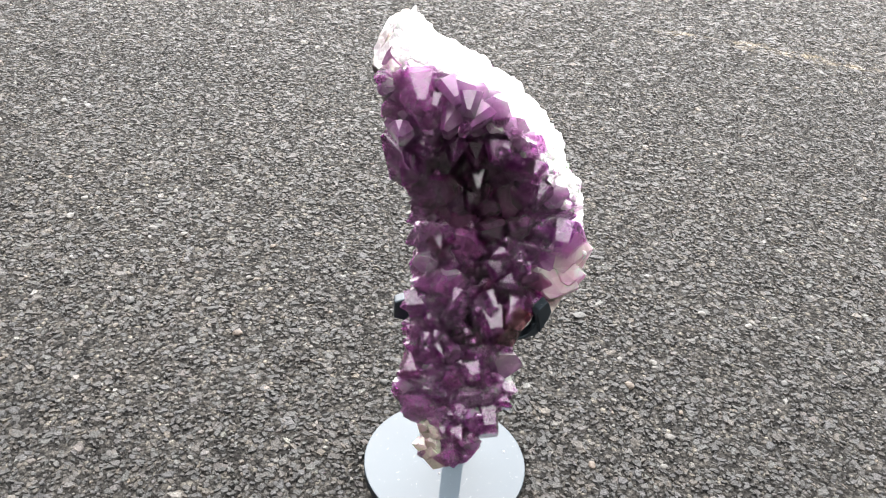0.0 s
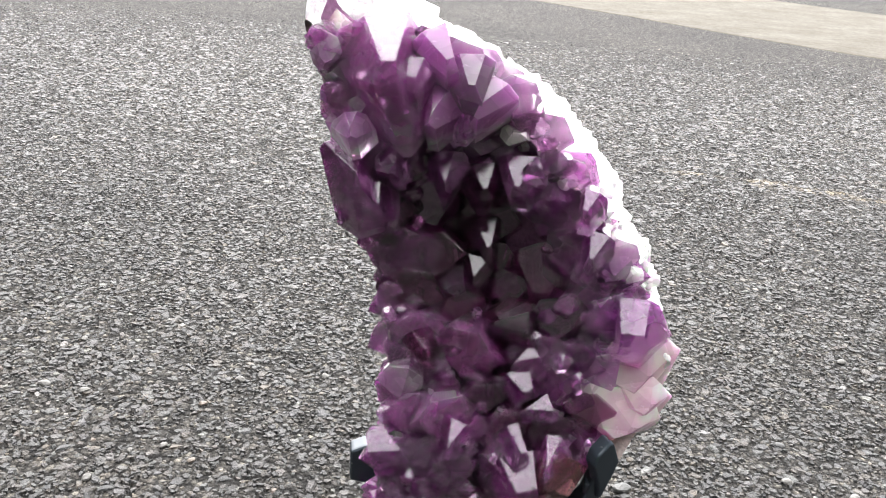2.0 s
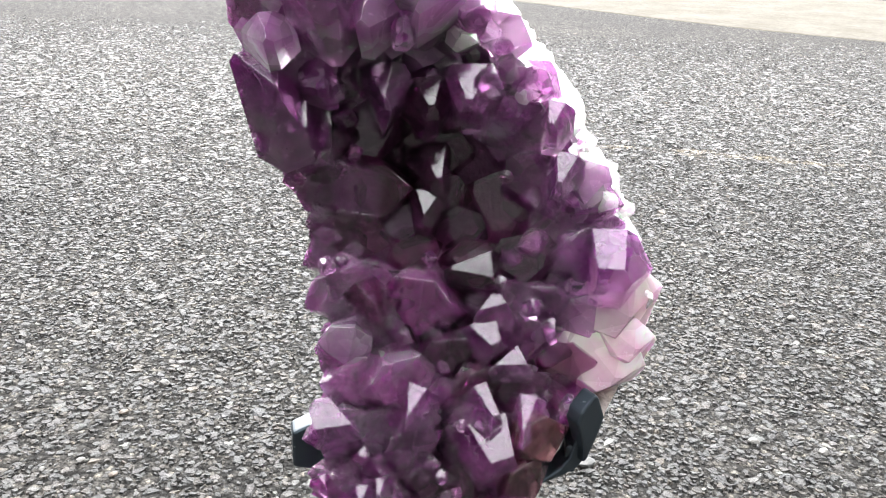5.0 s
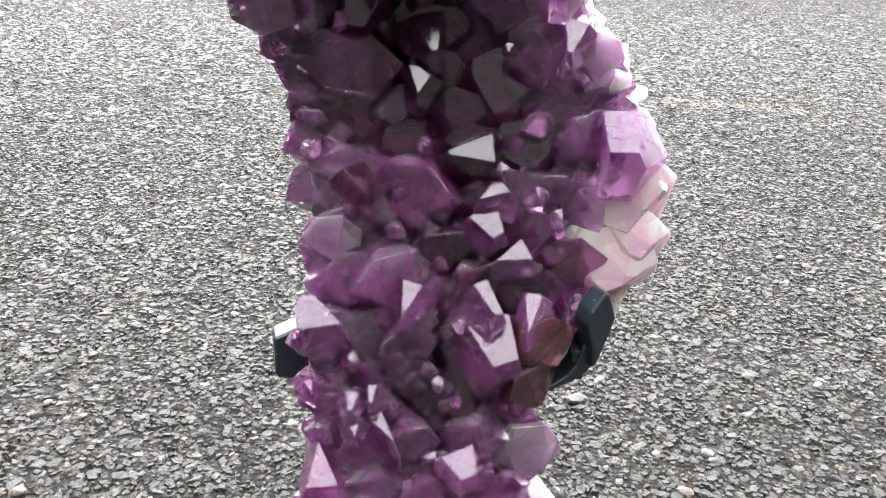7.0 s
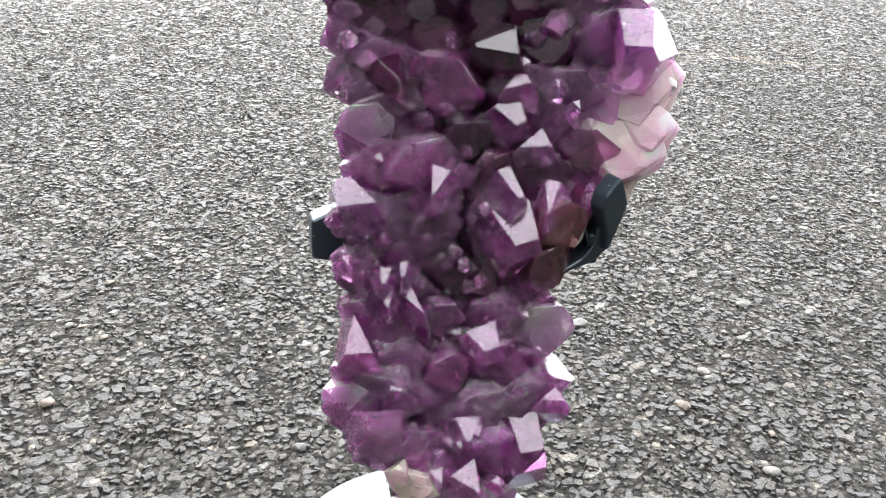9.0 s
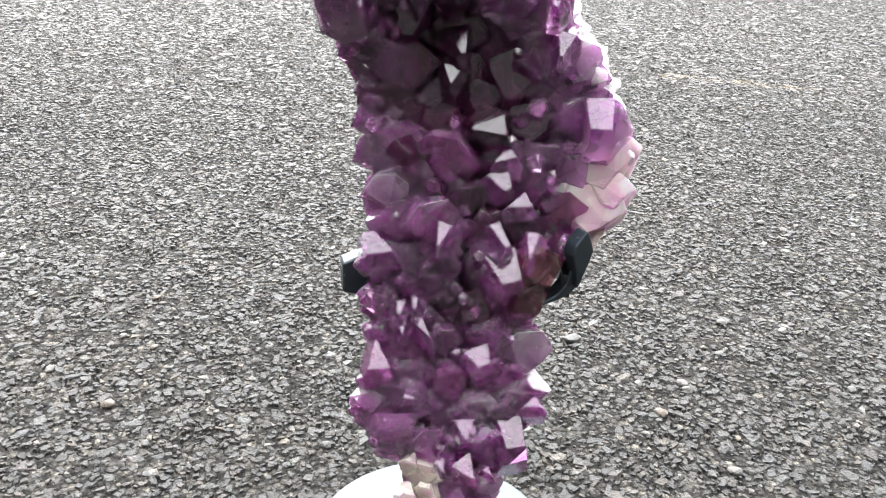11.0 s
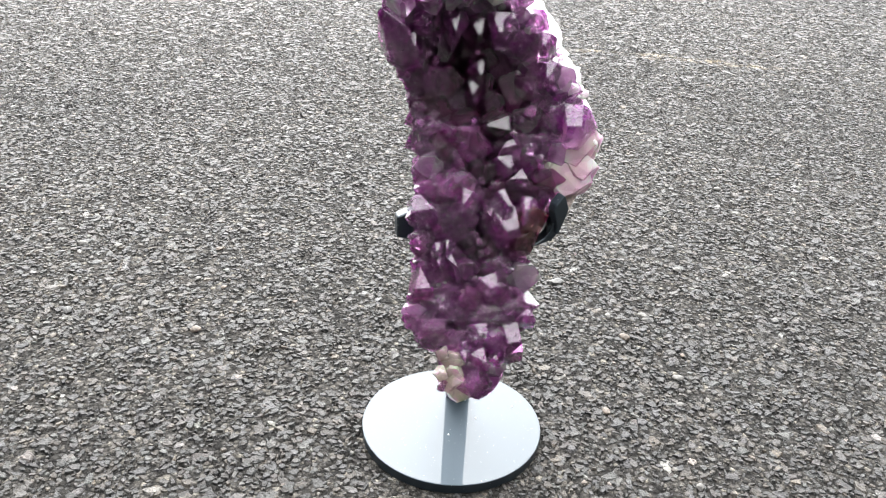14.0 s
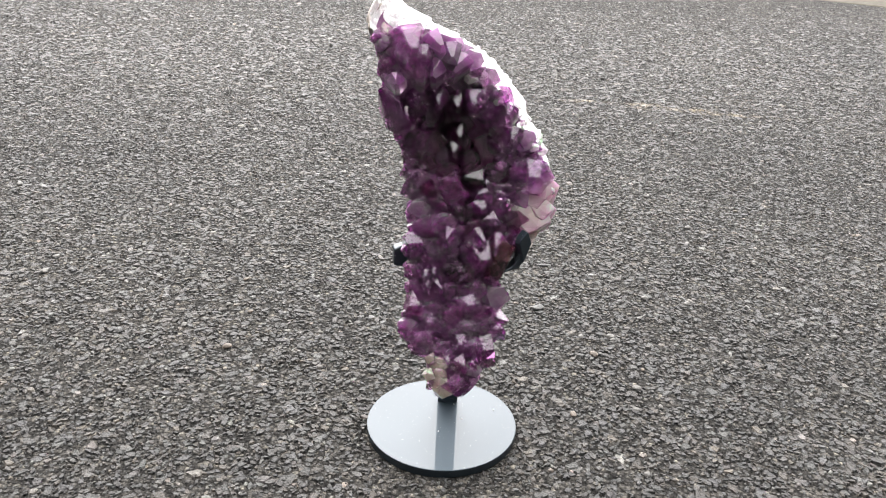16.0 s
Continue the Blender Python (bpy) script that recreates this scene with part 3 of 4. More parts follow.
def facet_mesh(seed, length, width, ratio, up, mat, limit=None):
    """A quartz point whose one bright face is a trapezoid in the xy plane, narrowing towards +x; up: where the sky lies in it."""
    rng = random.Random(seed)
    size = max(length, width)
    bm = bmesh.new()
    bmesh.ops.create_cube(bm, size=5.0 * size)
    bmesh.ops.translate(bm, verts=bm.verts, vec=(0, 0, -2.5 * size + 0.9 * size))
    corners = [Vector((-length / 2, -width / 2, 0)), Vector((-length / 2, width / 2, 0)), Vector((length / 2, ratio * width / 2, 0)), Vector((length / 2, -ratio * width / 2, 0))]
    if ratio < 0.12:
        corners = corners[:2] + [Vector((length / 2, rng.uniform(-0.1, 0.1) * width, 0))]
    planes = [(Vector((0, 0, 1)), Vector((0, 0, 0)))]
    for p, q in zip(corners, corners[1:] + corners[:1]):
        out = Vector((p.y - q.y, q.x - p.x, 0)).normalized()
        if out.dot((p + q) / 2) < 0:
            out.negate()
        rise = out.dot(up)
        tilt = math.radians(82 if rise > 0.5 else rng.uniform(70, 84) if rise > -0.1 else rng.uniform(42, 58))
        planes.append((Vector((0, 0, math.cos(tilt))) + out * math.sin(tilt), p))
    for k in range(6):
        turn = math.radians(60 * k + rng.uniform(-14, 14))
        side = Vector((math.cos(turn), math.sin(turn), rng.uniform(-0.08, 0.12)))
        planes.append((side.normalized(), side * (0.14 * size + 0.003 + support(corners, side)) * rng.uniform(0.9, 1.1)))
    if limit:
        planes.append(limit)
    for normal, at in planes:
        r = bmesh.ops.bisect_plane(bm, geom=bm.verts[:] + bm.edges[:] + bm.faces[:], plane_co=at, plane_no=normal, clear_outer=True)
        cut = [e for e in r["geom_cut"] if isinstance(e, bmesh.types.BMEdge)]
        if len(cut) > 2:
            bmesh.ops.contextual_create(bm, geom=cut)
    deep = bmesh.ops.bisect_plane(bm, geom=bm.verts[:] + bm.edges[:] + bm.faces[:], plane_co=(0, 0, -1.7 * size), plane_no=(0, 0, -1), clear_outer=True)
    bmesh.ops.contextual_create(bm, geom=[e for e in deep["geom_cut"] if isinstance(e, bmesh.types.BMEdge)])
    bmesh.ops.scale(bm, verts=bm.verts, vec=(1 / size, 1 / size, 1 / size))
    bmesh.ops.recalc_face_normals(bm, faces=bm.faces)
    bmesh.ops.remove_doubles(bm, verts=bm.verts, dist=0.01)
    worn = [e for e in bm.edges if max(v.co.z for v in e.verts) > -1.2 and e.calc_length() > 0.2]
    bmesh.ops.bevel(bm, geom=worn, offset=0.01, segments=1, affect="EDGES", clamp_overlap=True)
    return mesh_of(bm, "crystal", mat), size


def glint(x, z, length, width, ratio, angle, lift=52.0):
    """A crystal whose broad face looks up at the sky; angle: where its tip points in that face, 0 right, 90 down the slope."""
    settle(x, z, 1)
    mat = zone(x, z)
    tilt = math.radians(lift + gem_rng.uniform(-4, 4))
    face = Vector((gem_rng.uniform(-0.1, 0.1), -math.cos(tilt), math.sin(tilt))).normalized()
    across = Vector((1, 0, 0))
    across = (across - face * across.dot(face)).normalized()
    down = across.cross(face)
    if down.z > 0:
        down.negate()
    a = math.radians(angle)
    tip_way = across * math.cos(a) + down * math.sin(a)
    side = face.cross(tip_way)
    up = Vector((-down.dot(tip_way), -down.dot(side), 0))
    turn = Matrix((tip_way, side, face)).transposed().to_4x4()
    limit = None
    if x - LEFT(z) < 0.035:
        edge = turn.to_3x3().transposed() @ Vector((-1, -0.3, -0.25)).normalized()
        limit = (edge, edge * (x - LEFT(z) - inset(z) + 0.002))
    me, size = facet_mesh(gem_rng.randrange(10 ** 6), length, width, ratio, up, mat, limit)
    ob = new("crystal", me)
    ob.matrix_world = Matrix.Translation((x, proud(x, z), z)) @ turn @ Matrix.Diagonal((size, size, size, 1))
    ob.parent = geode


stout = []


def body(x, z, radius, mat=None, sink=0.0, way=None):
    """A stout crystal that grows out of the bed with its tip hanging, its broad face towards the open."""
    settle(x, z, 2)
    stout.append((x, z, radius))
    x = min(max(x, LEFT(z) + inset(z) + 1.05 * radius), RIGHT(z) - 0.7 * radius - 0.027 * smooth_step(0.45, 0.54, z))
    z = min(z, TOP(x) - 1.05 * radius)
    n = front_normal(x, z)
    n.z = 0.1 * n.z
    lean = 0.3 * smooth_step(0.03, 0.0, RIGHT(z) - x - radius) - 0.2 * smooth_step(0.03, 0.0, x - LEFT(z) - radius)
    axis = n + Vector((gem_rng.uniform(-0.4, 0.4) + lean, 0, gem_rng.uniform(-0.75, -0.2)))
    if way:
        axis = Vector(way)
    face = Vector((gem_rng.uniform(-0.5, 0.5), 0, 1))
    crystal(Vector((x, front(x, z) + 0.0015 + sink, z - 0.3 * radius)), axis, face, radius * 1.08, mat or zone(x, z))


# faces that catch the sky: x, z, length, width, taper, direction of the tip
for row in (
    (-.063, .670, .041, .028, 0.3, 79), (-.047, .653, .016, .011, 0.5, 92), (-.032, .633, .021, .012, 0, 97), (-.015, .622, .011, .010, 0, 89), (-.084, .618, .013, .008, 0, 78),
    (-.086, .594, .032, .023, 0.08, 62), (-.059, .593, .013, .011, 0, 63), (-.052, .585, .006, .005, 0, 61), (.034, .590, .009, .010, 0, 45), (-.095, .555, .006, .005, 0.3, 75),
    (.071, .567, .016, .010, 0.3, 105), (.040, .448, .017, .012, 0, 145), (-.033, .457, .019, .013, 0, 69), (.067, .447, .007, .003, 0, 87), (.080, .435, .007, .005, 0, 74),
):
    glint(*row)
for row in (
    (.114, .480, .029, .022, 0.75, 92), (-.006, .394, .022, .012, 0, 108), (-.058, .391, .019, .032, 0.25, -102), (.046, .368, .028, .026, 0.6, 69), (.066, .382, .026, .011, 0.08, 97),
    (.041, .392, .023, .009, 0.5, 63), (-.033, .329, .015, .012, 0, 80), (-.017, .326, .023, .010, 0, 52), (-.035, .342, .011, .007, 0.3, 94),
    (-.024, .345, .010, .005, 0.4, 93), (-.051, .308, .026, .018, 0.1, -97), (.029, .299, .017, .020, 0.5, 66), (.058, .338, .013, .008, 0, 99), (.073, .264, .009, .016, 0.1, -88),
):
    glint(*row)
for row in (
    (-.025, .280, .015, .012, 0, -90), (.019, .249, .015, .016, 0.2, 86), (.057, .244, .025, .019, 0.8, 77), (-.057, .352, .007, .005, 0, 69), (.025, .380, .003, .003, 0.4, 78),
    (.022, .223, .020, .019, 0, 53), (.001, .227, .009, .008, 0.2, 70), (.025, .247, .009, .006, 0, 86), (.038, .220, .007, .006, 0, 55), (.014, .241, .005, .005, 0, 63),
):
    glint(*row)
for row in (
    (-.027, .583, .022, .014, 0.05, 82), (-.001, .576, .018, .016, 0.2, 80), (.004, .531, .023, .016, 0.2, 79), (-.002, .505, .016, .015, 0, 99), (.028, .470, .025, .017, 0.15, 174),
):
    glint(*row, lift=38)
for row in (
    (-.031, .668, .024, .016, 0.3, 58), (-.012, .653, .021, .016, 0.25, 84), (-.000, .639, .023, .012, 0.1, 118), (-.074, .566, .015, .016, 0.8, 80), (.022, .583, .022, .020, 0.2, 90),
    (.080, .533, .020, .014, 0.2, 104), (.040, .432, .018, .018, 0.4, 59), (.053, .414, .019, .014, 0, 154), (-.036, .258, .013, .028, 0.9, 85), (.013, .201, .015, .024, 0.5, 44),
):
    glint(*row, lift=40)

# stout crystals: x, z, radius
# smoky ones; those in the hollow carry its shade in their colour
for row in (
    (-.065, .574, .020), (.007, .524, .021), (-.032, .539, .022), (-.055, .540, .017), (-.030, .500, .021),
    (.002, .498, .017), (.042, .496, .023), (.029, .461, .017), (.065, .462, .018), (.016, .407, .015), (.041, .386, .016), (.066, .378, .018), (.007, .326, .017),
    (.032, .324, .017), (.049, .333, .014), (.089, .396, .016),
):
    body(*row, M_SMOKY_SHADE)
for row in (
    (-.056, .614, .020), (-.084, .554, .017), (.039, .540, .027), (-.061, .500, .025), (.066, .508, .016), (-.004, .433, .022), (-.040, .420, .016), (.046, .429, .024),
    (.077, .429, .019), (.003, .353, .017), (-.020, .341, .013), (-.023, .317, .019), (.002, .298, .015), (.030, .268, .019), (.010, .267, .016), (.001, .250, .018), (-.037, .577, .018), (-.004, .570, .020), (.020, .576, .024),
):
    body(*row, M_DEEP)
for row in (
    (-.090, .662, .024), (-.064, .638, .020), (-.093, .621, .016), (-.074, .610, .013), (-.035, .612, .014), (-.014, .621, .023), (-.082, .538, .012), (.079, .523, .022),
    (-.064, .443, .018), (-.031, .447, .019), (-.037, .393, .018), (-.004, .386, .022), (-.023, .360, .020), (.045, .362, .022), (-.053, .330, .013), (-.022, .294, .017),
    (.033, .294, .018), (-.025, .273, .017), (.060, .239, .022), (.076, .252, .016), (.017, .240, .018), (-.004, .223, .017), (.010, .190, .019), (.062, .260, .021),
    (.035, .240, .021),
):
    body(*row, M_MID)
for row in (
    (-.096, .588, .019), (.063, .566, .024), (.114, .463, .024), (-.048, .364, .017), (-.049, .299, .022), (-.037, .253, .024), (.021, .216, .020), (.038, .184, .021),
    (.020, .173, .014), (.046, .220, .022),
):
    body(*row, M_VIVID)
for row in (
    (-.022, .659, .015), (-.004, .666, .014), (.014, .627, .022), (.031, .626, .014), (.102, .510, .015), (.091, .507, .016), (.105, .424, .017), (-.062, .417, .014),
    (.069, .284, .019), (.050, .199, .011), (-.060, .262, .012),
):
    body(*row, M_PALE)
for row in (
    (.121, .430, .030), (.112, .397, .027), (.133, .412, .018),
):
    body(*row, M_BLUSH, -0.006, (0.12, -1, -0.22))
for row in (
    (.083, .358, .018), (.079, .335, .015),
):
    body(*row, M_RUST, -0.016)
for row in (
    (-.019, .214, .013), (-.016, .192, .013), (-.004, .175, .013),
):
    body(*row, M_TAN, -0.006)
for row in (
    (-.028, .222, .008), (-.012, .203, .009), (-.026, .202, .008), (-.008, .214, .007),
):
    body(*row, M_TAN, -0.007)

# more stout crystals, shoulder to shoulder over the whole face
fill_rng = random.Random(12)
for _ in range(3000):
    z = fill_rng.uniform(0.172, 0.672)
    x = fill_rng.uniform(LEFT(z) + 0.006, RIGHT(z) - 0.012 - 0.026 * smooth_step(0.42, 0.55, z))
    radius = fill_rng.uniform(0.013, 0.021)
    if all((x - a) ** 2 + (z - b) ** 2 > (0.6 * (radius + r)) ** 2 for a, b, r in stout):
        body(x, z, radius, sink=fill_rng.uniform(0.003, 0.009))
# a row of crystals along the broken left edge
for k in range(26):
    z = 0.24 + 0.44 * (k + fill_rng.random()) / 26
    if not 0.33 < z < 0.38:
        body(LEFT(z) + 0.004, z, fill_rng.uniform(0.010, 0.017), M_MID if fill_rng.random() < 0.6 else M_DEEP, 0.006)
# small crystals between the large ones
for _ in range(900):
    z = fill_rng.uniform(0.172, 0.67)
    x = fill_rng.uniform(LEFT(z) + 0.004, RIGHT(z) - 0.008 - 0.022 * smooth_step(0.42, 0.55, z))
    radius = fill_rng.uniform(0.0045, 0.010)
    if math.hypot((x - 0.005) / 0.06, (z - 0.51) / 0.075) > 1 and all((x - a) ** 2 + (z - b) ** 2 > (0.42 * (radius + r)) ** 2 for a, b, r in stout):
        body(x, z, radius, sink=fill_rng.uniform(-0.002, 0.006))


def rim():
    """The lumpy white crust on the slab's thick upper right edge, up to the point."""
    bm = bmesh.new()
    rows = []
    steps, across = 300, 40
    lift = Vector((0.6, -0.35, 0.7)).normalized()
    for i in range(steps + 1):
        z = 0.44 + (0.7215 - 0.44) * i / steps
        a, b = rim_inner(z), rim_outer(z)
        a.x -= 0.006
        a.z += 0.014 * smooth_step(0.5, 0.62, z)
        a.x += (LEFT(a.z) + 0.003 - a.x) * smooth_step(0.668, 0.692, z)
        a.y = front(a.x, a.z) + 0.012 - 0.005 * smooth_step(0.5, 0.58, z) + 0.012 * smooth_step(0.668, 0.69, z)
        row = []
        for j in range(across + 1):
            q = j / across
            p = a.lerp(b, q)
            p.x = a.x + (b.x - a.x) * smooth_step(0.0, 0.75, q)
            p += lift * (0.006 * math.sin(math.pi * q))
            lump = 0.005 * noise.fractal(p * 50, 1.0, 2.0, 4) + 0.007 * (0.4 - noise.voronoi(p * 75)[0][0]) + 0.003 * (0.4 - noise.voronoi(p * 180)[0][0])
            row.append(bm.verts.new(p + lift * lump))
        last = row[-1].co.copy()
        for d in (Vector((-0.002, 0.010, -0.004)), Vector((-0.010, 0.016, -0.014)), Vector((-0.022, 0.014, -0.024))):
            row.append(bm.verts.new(last + d + 0.004 * noise.noise_vector(last * 60 + d * 90)))
        rows.append(row)
    for a, b in zip(rows, rows[1:]):
        for j in range(across + 3):
            bm.faces.new((a[j], a[j + 1], b[j + 1], b[j]))
    return part("rim", bm, M_RIM, geode, "white sugary quartz rim")


rim()


def crust():
    """The same white quartz over the blunt left corner of the top."""
    bm = bmesh.new()
    rows = []
    for i in range(61):
        z = 0.652 + 0.056 * i / 60
        a = LEFT(z) + 0.001
        b = max(a + 0.012, min(-0.04, RIGHT(z) - 0.006))
        row = []
        for j in range(61):
            q = j / 60
            x = a + (b - a) * q
            y = DEPTH(z) + 0.010 + 0.5 * (z - 0.652) + 0.005 * (1 - q) ** 8 + 0.012 * q ** 4
            p = Vector((x, y, z))
            y -= 0.004 * noise.fractal(p * 50, 1.0, 2.0, 4) + 0.008 * (0.4 - noise.voronoi(p * 75)[0][0]) + 0.003 * (0.4 - noise.voronoi(p * 180)[0][0])
            row.append(bm.verts.new((x, y, z)))
        rows.append(row)
    for r, t in zip(rows, rows[1:]):
        for j in range(60):
            bm.faces.new((r[j], r[j + 1], t[j + 1], t[j]))
    return part("crust", bm, M_RIM, geode, "white sugary quartz crust")


crust()
gem_rng.seed(77)
for _ in range(70):
    z = gem_rng.uniform(0.455, 0.70)
    p = rim_inner(z).lerp(rim_outer(z), gem_rng.uniform(0.1, 0.9) ** 1.5)
    out = Vector((0.5, -0.4, 0.6)) + Vector([gem_rng.uniform(-0.6, 0.6) for _ in range(3)])
    size = gem_rng.uniform(0.005, 0.010)
    crystal(p + Vector((0.6, -0.35, 0.7)) * 0.009, out, Vector((gem_rng.uniform(-1, 1), -0.5, 1)), size, M_WHITE)

# tiny sparkling points on the flanks of the large crystals
for _ in range(70):
    z = gem_rng.uniform(0.18, 0.665)
    x = gem_rng.uniform(LEFT(z) + 0.01, RIGHT(z) - 0.025)
    way = front_normal(x, z) + Vector((gem_rng.uniform(-0.8, 0.8), 0, gem_rng.uniform(-0.8, 0.6)))
    crystal(Vector((x, front(x, z) + gem_rng.uniform(-0.003, 0.003), z)), way, Vector((gem_rng.uniform(-0.5, 0.5), -0.5, 1)), gem_rng.uniform(0.003, 0.006), zone(x, z), POINTS)

# pale quartz that shows along the broken left edge
for k in range(34):
    z = 0.25 + 0.43 * (k + gem_rng.random()) / 34
    x = LEFT(z) + inset(z) + gem_rng.uniform(0.003, 0.010)
    way = Vector((-0.7, -0.5, 0.2)) + Vector([gem_rng.uniform(-0.4, 0.4) for _ in range(3)])
    crystal(Vector((x, front(x, z) + gem_rng.uniform(0.019, 0.029), z)), way, Vector((gem_rng.uniform(-1, 1), -0.5, 1)), gem_rng.uniform(0.006, 0.011), M_TAN if z < 0.33 else M_BLUSH if z > 0.6 else M_MID)

# ---- loose stones on the asphalt ----
def pebble(x, y, size, mat, label, seed):
    bm = bmesh.new()
    bmesh.ops.create_icosphere(bm, subdivisions=2, radius=1)
    for v in bm.verts:
        v.co *= 1 + 0.25 * noise.noise(v.co * 1.3 + Vector((seed, 0, 0)))
        v.co = Vector((v.co.x * size, v.co.y * size * 0.75, v.co.z * size * 0.5))
    ob = new("pebble", mesh_of(bm, "pebble", mat))
    ob.matrix_world = pose(x, y, size * 0.3, 0, 0, seed * 47)
    return tagged(ob, label, "pebble", "loose stones on asphalt")


pale_spots = (
    (.448, .491, .009), (.537, .471, .009), (.281, .316, .007), (.342, .320, .009), (.345, .308, .006), (-.449, .394, .007), (-.49, .374, .005), (-.403, .592, .009),
    (.344, .071, .007), (.327, -.102, .007), (-.71, .664, .008), (-.419, .959, .009), (.647, .897, .009), (.529, .905, .007), (-1.162, 1.016, .012),
    (.359, .138, .009), (.619, .586, .004), (.291, .129, .003), (-.094, .186, .002), (-.696, .511, .010), (-.627, .506, .009), (-.517, .303, .008),
    (-.271, .632, .008), (.812, .352, .007), (-.886, .586, .008), (-.880, .510, .011), (.268, .206, .005),
)
for i, (x, y, s) in enumerate(pale_spots):
    pebble(x, y, s, M_PEBBLE, "small pale grey stone lying on asphalt", i)
for i, (x, y, s) in enumerate(((-.435, .510, .007), (.383, .202, .005), (.297, .249, .010), (-.413, .230, .009), (-.397, .368, .006), (.230, .050, .008))):
    pebble(x, y, s, M_BUFF, "small buff stone lying on asphalt", i + 20)
for i, (x, y, s) in enumerate(((.205, .425, .013), (.217, .289, .006), (-.344, .156, .006), (-.130, .163, .008), (-.246, .276, .006), (.578, .318, .008), (-.637, .274, .010), (.460, .586, .008))):
    pebble(x, y, s, M_GREY, "smooth mid-grey stone lying on asphalt", i + 31)
pebble(.684, 2.49, .013, M_DARK, "small dark stone lying on asphalt", 11)


def crumb(x, y, seed):
    """A white grain that fell from the geode onto the plate."""
    bm = bmesh.new()
    bmesh.ops.create_icosphere(bm, subdivisions=1, radius=0.0012)
    for v in bm.verts:
        v.co *= 1 + 0.4 * noise.noise(v.co * 900 + Vector((seed, 0, 0)))
    ob = new("crumb", mesh_of(bm, "crumb", M_RIM))
    ob.matrix_world = pose(x, y, PLATE + 0.0009)
    return tagged(ob, "tiny white quartz crumb on the steel plate", "crumb", "crumbs on the plate")


for i, (x, y) in enumerate(((.021, .050), (.034, .009), (-.005, -.027), (.089, .038))):
    crumb(x, y, i)

# ---- stones of the asphalt's surface ----
chip_rng = np.random.default_rng(3)


def chip_field(spacing, y0, y1, jitter, fade, start=-9.0):
    """Places of the stones over the stretch round the stand, thinning out towards its far edges."""
    ys = np.arange(y0, y1, spacing)
    xs = np.arange(-4.2, 4.2, spacing)
    gx, gy = np.meshgrid(xs, ys)
    gx[1::2] += spacing / 2
    gx = (gx + chip_rng.uniform(-jitter, jitter, gx.shape) * spacing).ravel()
    gy = (gy + chip_rng.uniform(-jitter, jitter, gy.shape) * spacing).ravel()
    side = (1.0 + 0.52 * (gy + 0.3) - np.abs(gx)) / 0.45
    far = np.minimum((y1 - gy) / fade, (gy - start) / 1.2)
    keep = (np.minimum(side, far) > chip_rng.uniform(0, 1, gx.shape)) & (np.hypot(gx, gy) > 0.128)
    return gx[keep], gy[keep]


def chip_points(count, mean):
    """Corner points of flat-topped angular stones about the origin: two rings of six."""
    ang = (np.arange(6) * np.pi / 3)[None, :] + chip_rng.uniform(-.4, .4, (count, 6))
    grade = np.clip(np.exp(chip_rng.normal(-.1, .4, (count, 1))), .35, 2.3)
    rad = mean * grade * chip_rng.uniform(.62, 1.3, (count, 6))
    stretch, turn = chip_rng.uniform(1.0, 1.45, (count, 1)), chip_rng.uniform(0, np.pi, (count, 1))
    px, py = rad * np.cos(ang) * stretch, rad * np.sin(ang)
    bx, by = px * np.cos(turn) - py * np.sin(turn), px * np.sin(turn) + py * np.cos(turn)
    shrink = chip_rng.uniform(.45, .85, (count, 6))
    tx, ty = bx * shrink, by * shrink
    lean = .28 / np.maximum(grade, .8)
    top = chip_rng.uniform(-.0011, .003, (count, 1)) + chip_rng.uniform(-1, 1, (count, 1)) * lean * tx + chip_rng.uniform(-1, 1, (count, 1)) * lean * ty + chip_rng.uniform(-.0006, .0006, (count, 6))
    low = np.stack((bx, by, np.full_like(bx, -0.003)), -1)
    high = np.stack((tx, ty, top), -1)
    return np.concatenate((low, high), 1)


CHIP_FACES = [(i, (i + 1) % 6, 6 + (i + 1) % 6, 6 + i) for i in range(6)]


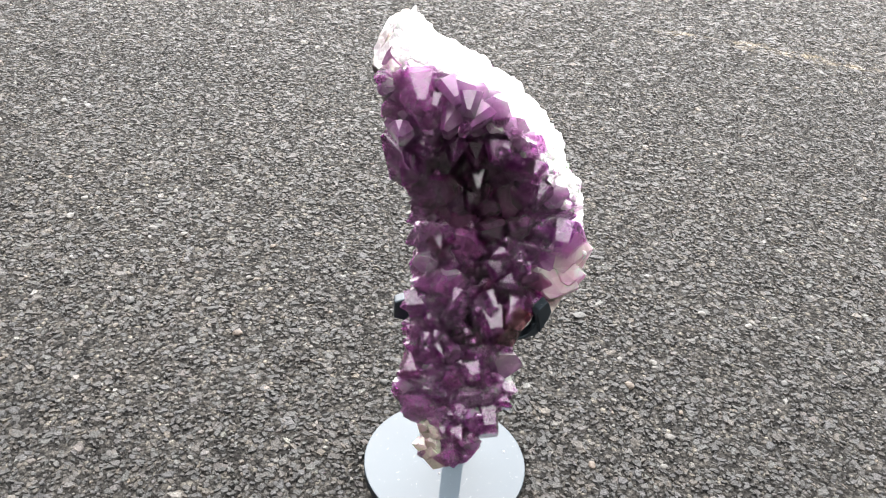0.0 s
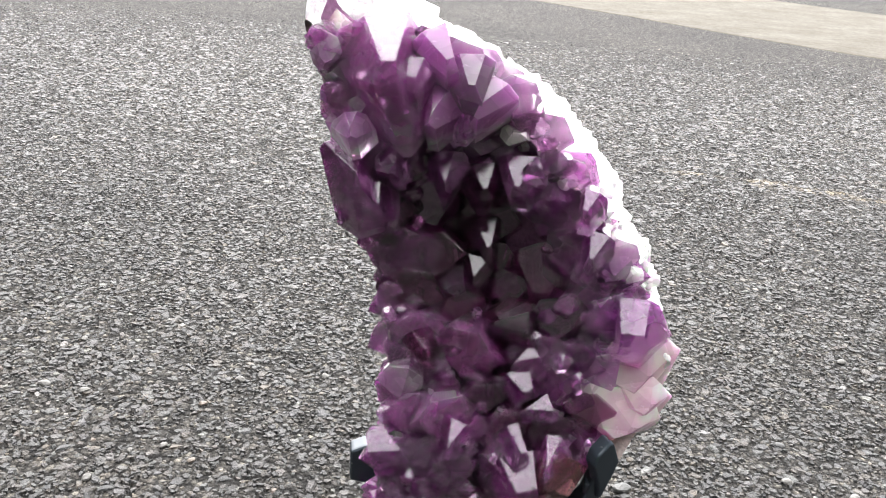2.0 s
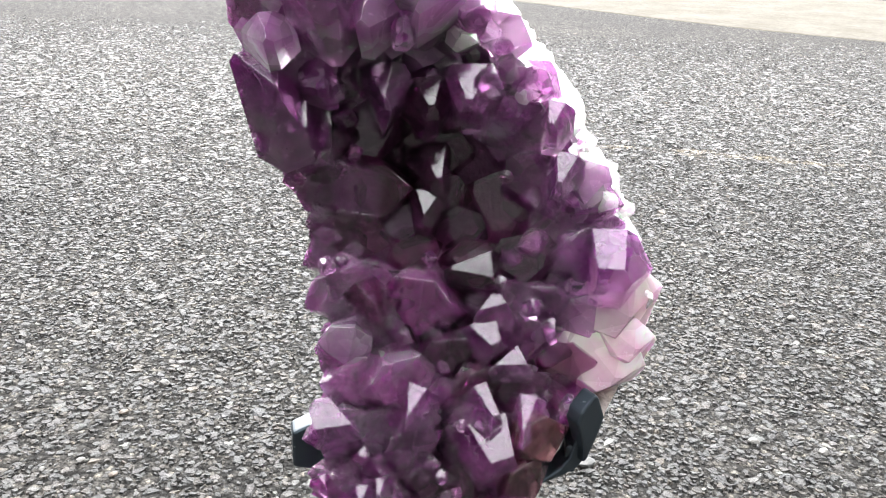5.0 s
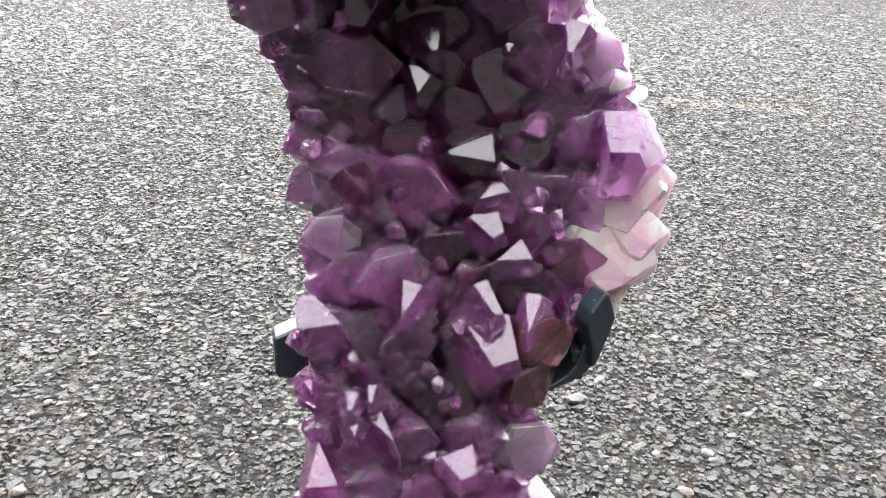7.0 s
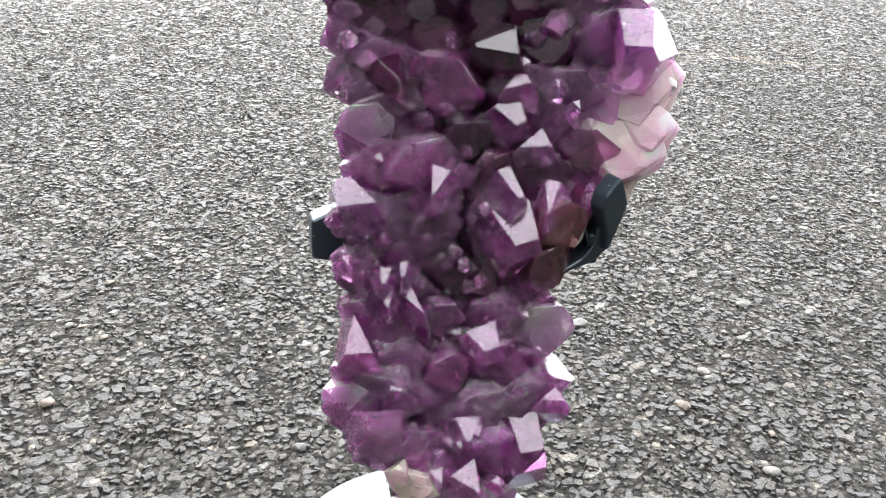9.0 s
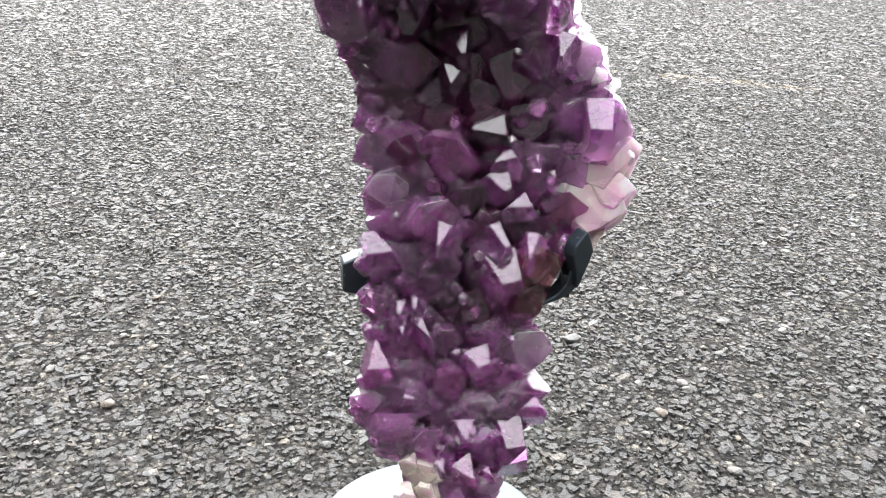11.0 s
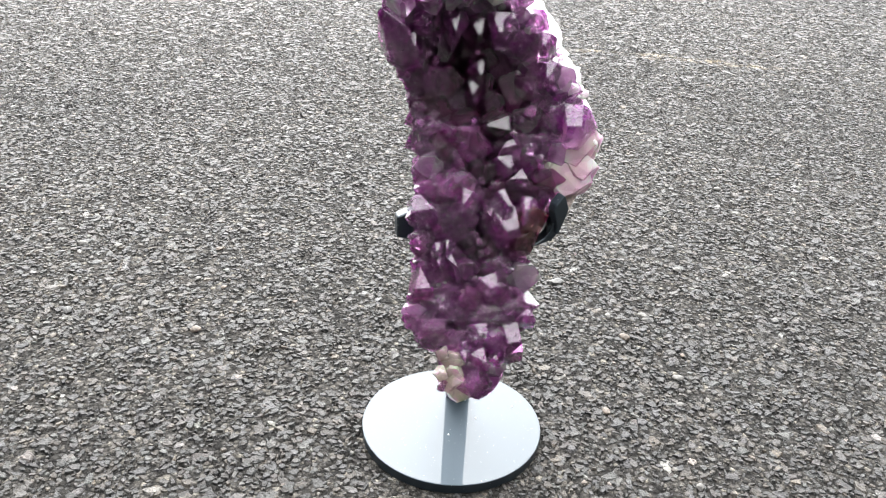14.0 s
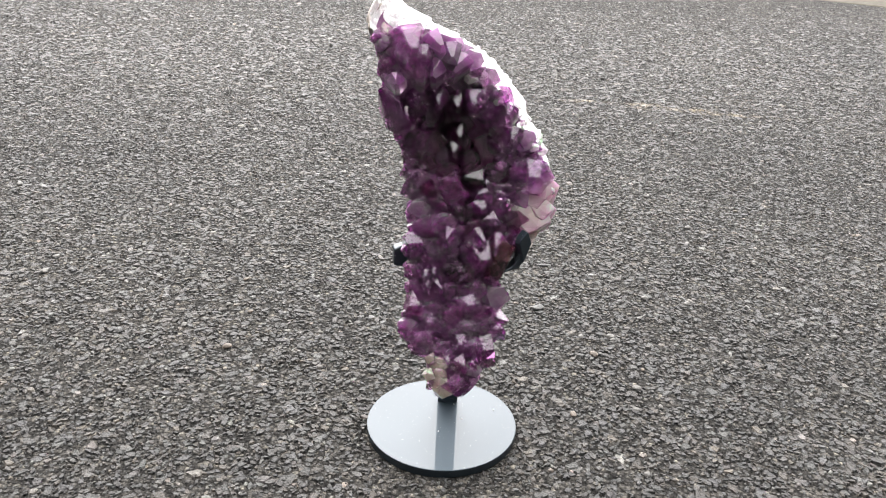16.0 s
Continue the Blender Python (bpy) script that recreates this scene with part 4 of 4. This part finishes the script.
def swell(x, y, cell, depth):
    """Gentle uneven height of the rolled surface: smooth random hills about a cell wide."""
    grid = np.random.default_rng(8).uniform(-1, 1, (512, 512))
    u, v = np.asarray(x) / cell + 200.3, np.asarray(y) / cell + 200.7
    iu, iv = np.floor(u).astype(int), np.floor(v).astype(int)
    fu, fv = u - iu, v - iv
    fu, fv = fu * fu * (3 - 2 * fu), fv * fv * (3 - 2 * fv)
    iu, iv = iu % 511, iv % 511
    low = grid[iu, iv] * (1 - fu) + grid[iu + 1, iv] * fu
    high = grid[iu, iv + 1] * (1 - fu) + grid[iu + 1, iv + 1] * fu
    return depth * (low * (1 - fv) + high * fv)


def chip_sheet(name, x, y, mean):
    count = len(x)
    pts = chip_points(count, mean)
    pts[:, 6:, 2] += (swell(x, y, 0.03, 0.0017) * np.clip((4.5 - y) / 1.5, 0, 1))[:, None]
    pts[:, :, 0] += x[:, None]
    pts[:, :, 1] += y[:, None]
    me = bpy.data.meshes.new(name)
    me.vertices.add(count * 12)
    me.vertices.foreach_set("co", pts.reshape(-1).astype(np.float32))
    loops = np.array([v for f in CHIP_FACES for v in f] + [6, 7, 8, 9, 10, 11])
    starts = np.array([0, 4, 8, 12, 16, 20, 24])
    me.loops.add(count * 30)
    me.loops.foreach_set("vertex_index", (loops[None] + np.arange(count)[:, None] * 12).reshape(-1).astype(np.int32))
    me.polygons.add(count * 7)
    me.polygons.foreach_set("loop_start", (starts[None] + np.arange(count)[:, None] * 30).reshape(-1).astype(np.int32))
    me.update(calc_edges=True)
    me.shade_flat()
    me.materials.append(M_CHIPS)
    ob = new(name, me)
    ob.parent = ground
    return tagged(ob, "coarse grey asphalt stones", kind="stuff")


near_x, near_y = chip_field(0.0078, -0.5, 2.7, 0.5, 1.2)
order = np.argsort(np.hypot(near_x, (near_y + 0.1)))
chip_sheet("aggregate", near_x[order[300:]], near_y[order[300:]], 0.0051)
far_x, far_y = chip_field(0.0125, 1.4, 5.0, 0.5, 2.2, 1.4)
chip_sheet("aggregate", far_x, far_y, 0.0082)

pieces = []
for pts in chip_points(10, 0.0051):
    me = bpy.data.meshes.new("stone_chip")
    me.from_pydata([tuple(p) for p in pts], [], CHIP_FACES + [(6, 7, 8, 9, 10, 11)])
    me.shade_flat()
    me.materials.append(M_CHIP)
    pieces.append(me)
for i, k in enumerate(order[:300]):
    ob = new("stone_chip", pieces[i % 10])
    ob.matrix_world = pose(float(near_x[k]), float(near_y[k]), 0, 0, 0, i * 77 % 360)
    ob.parent = ground
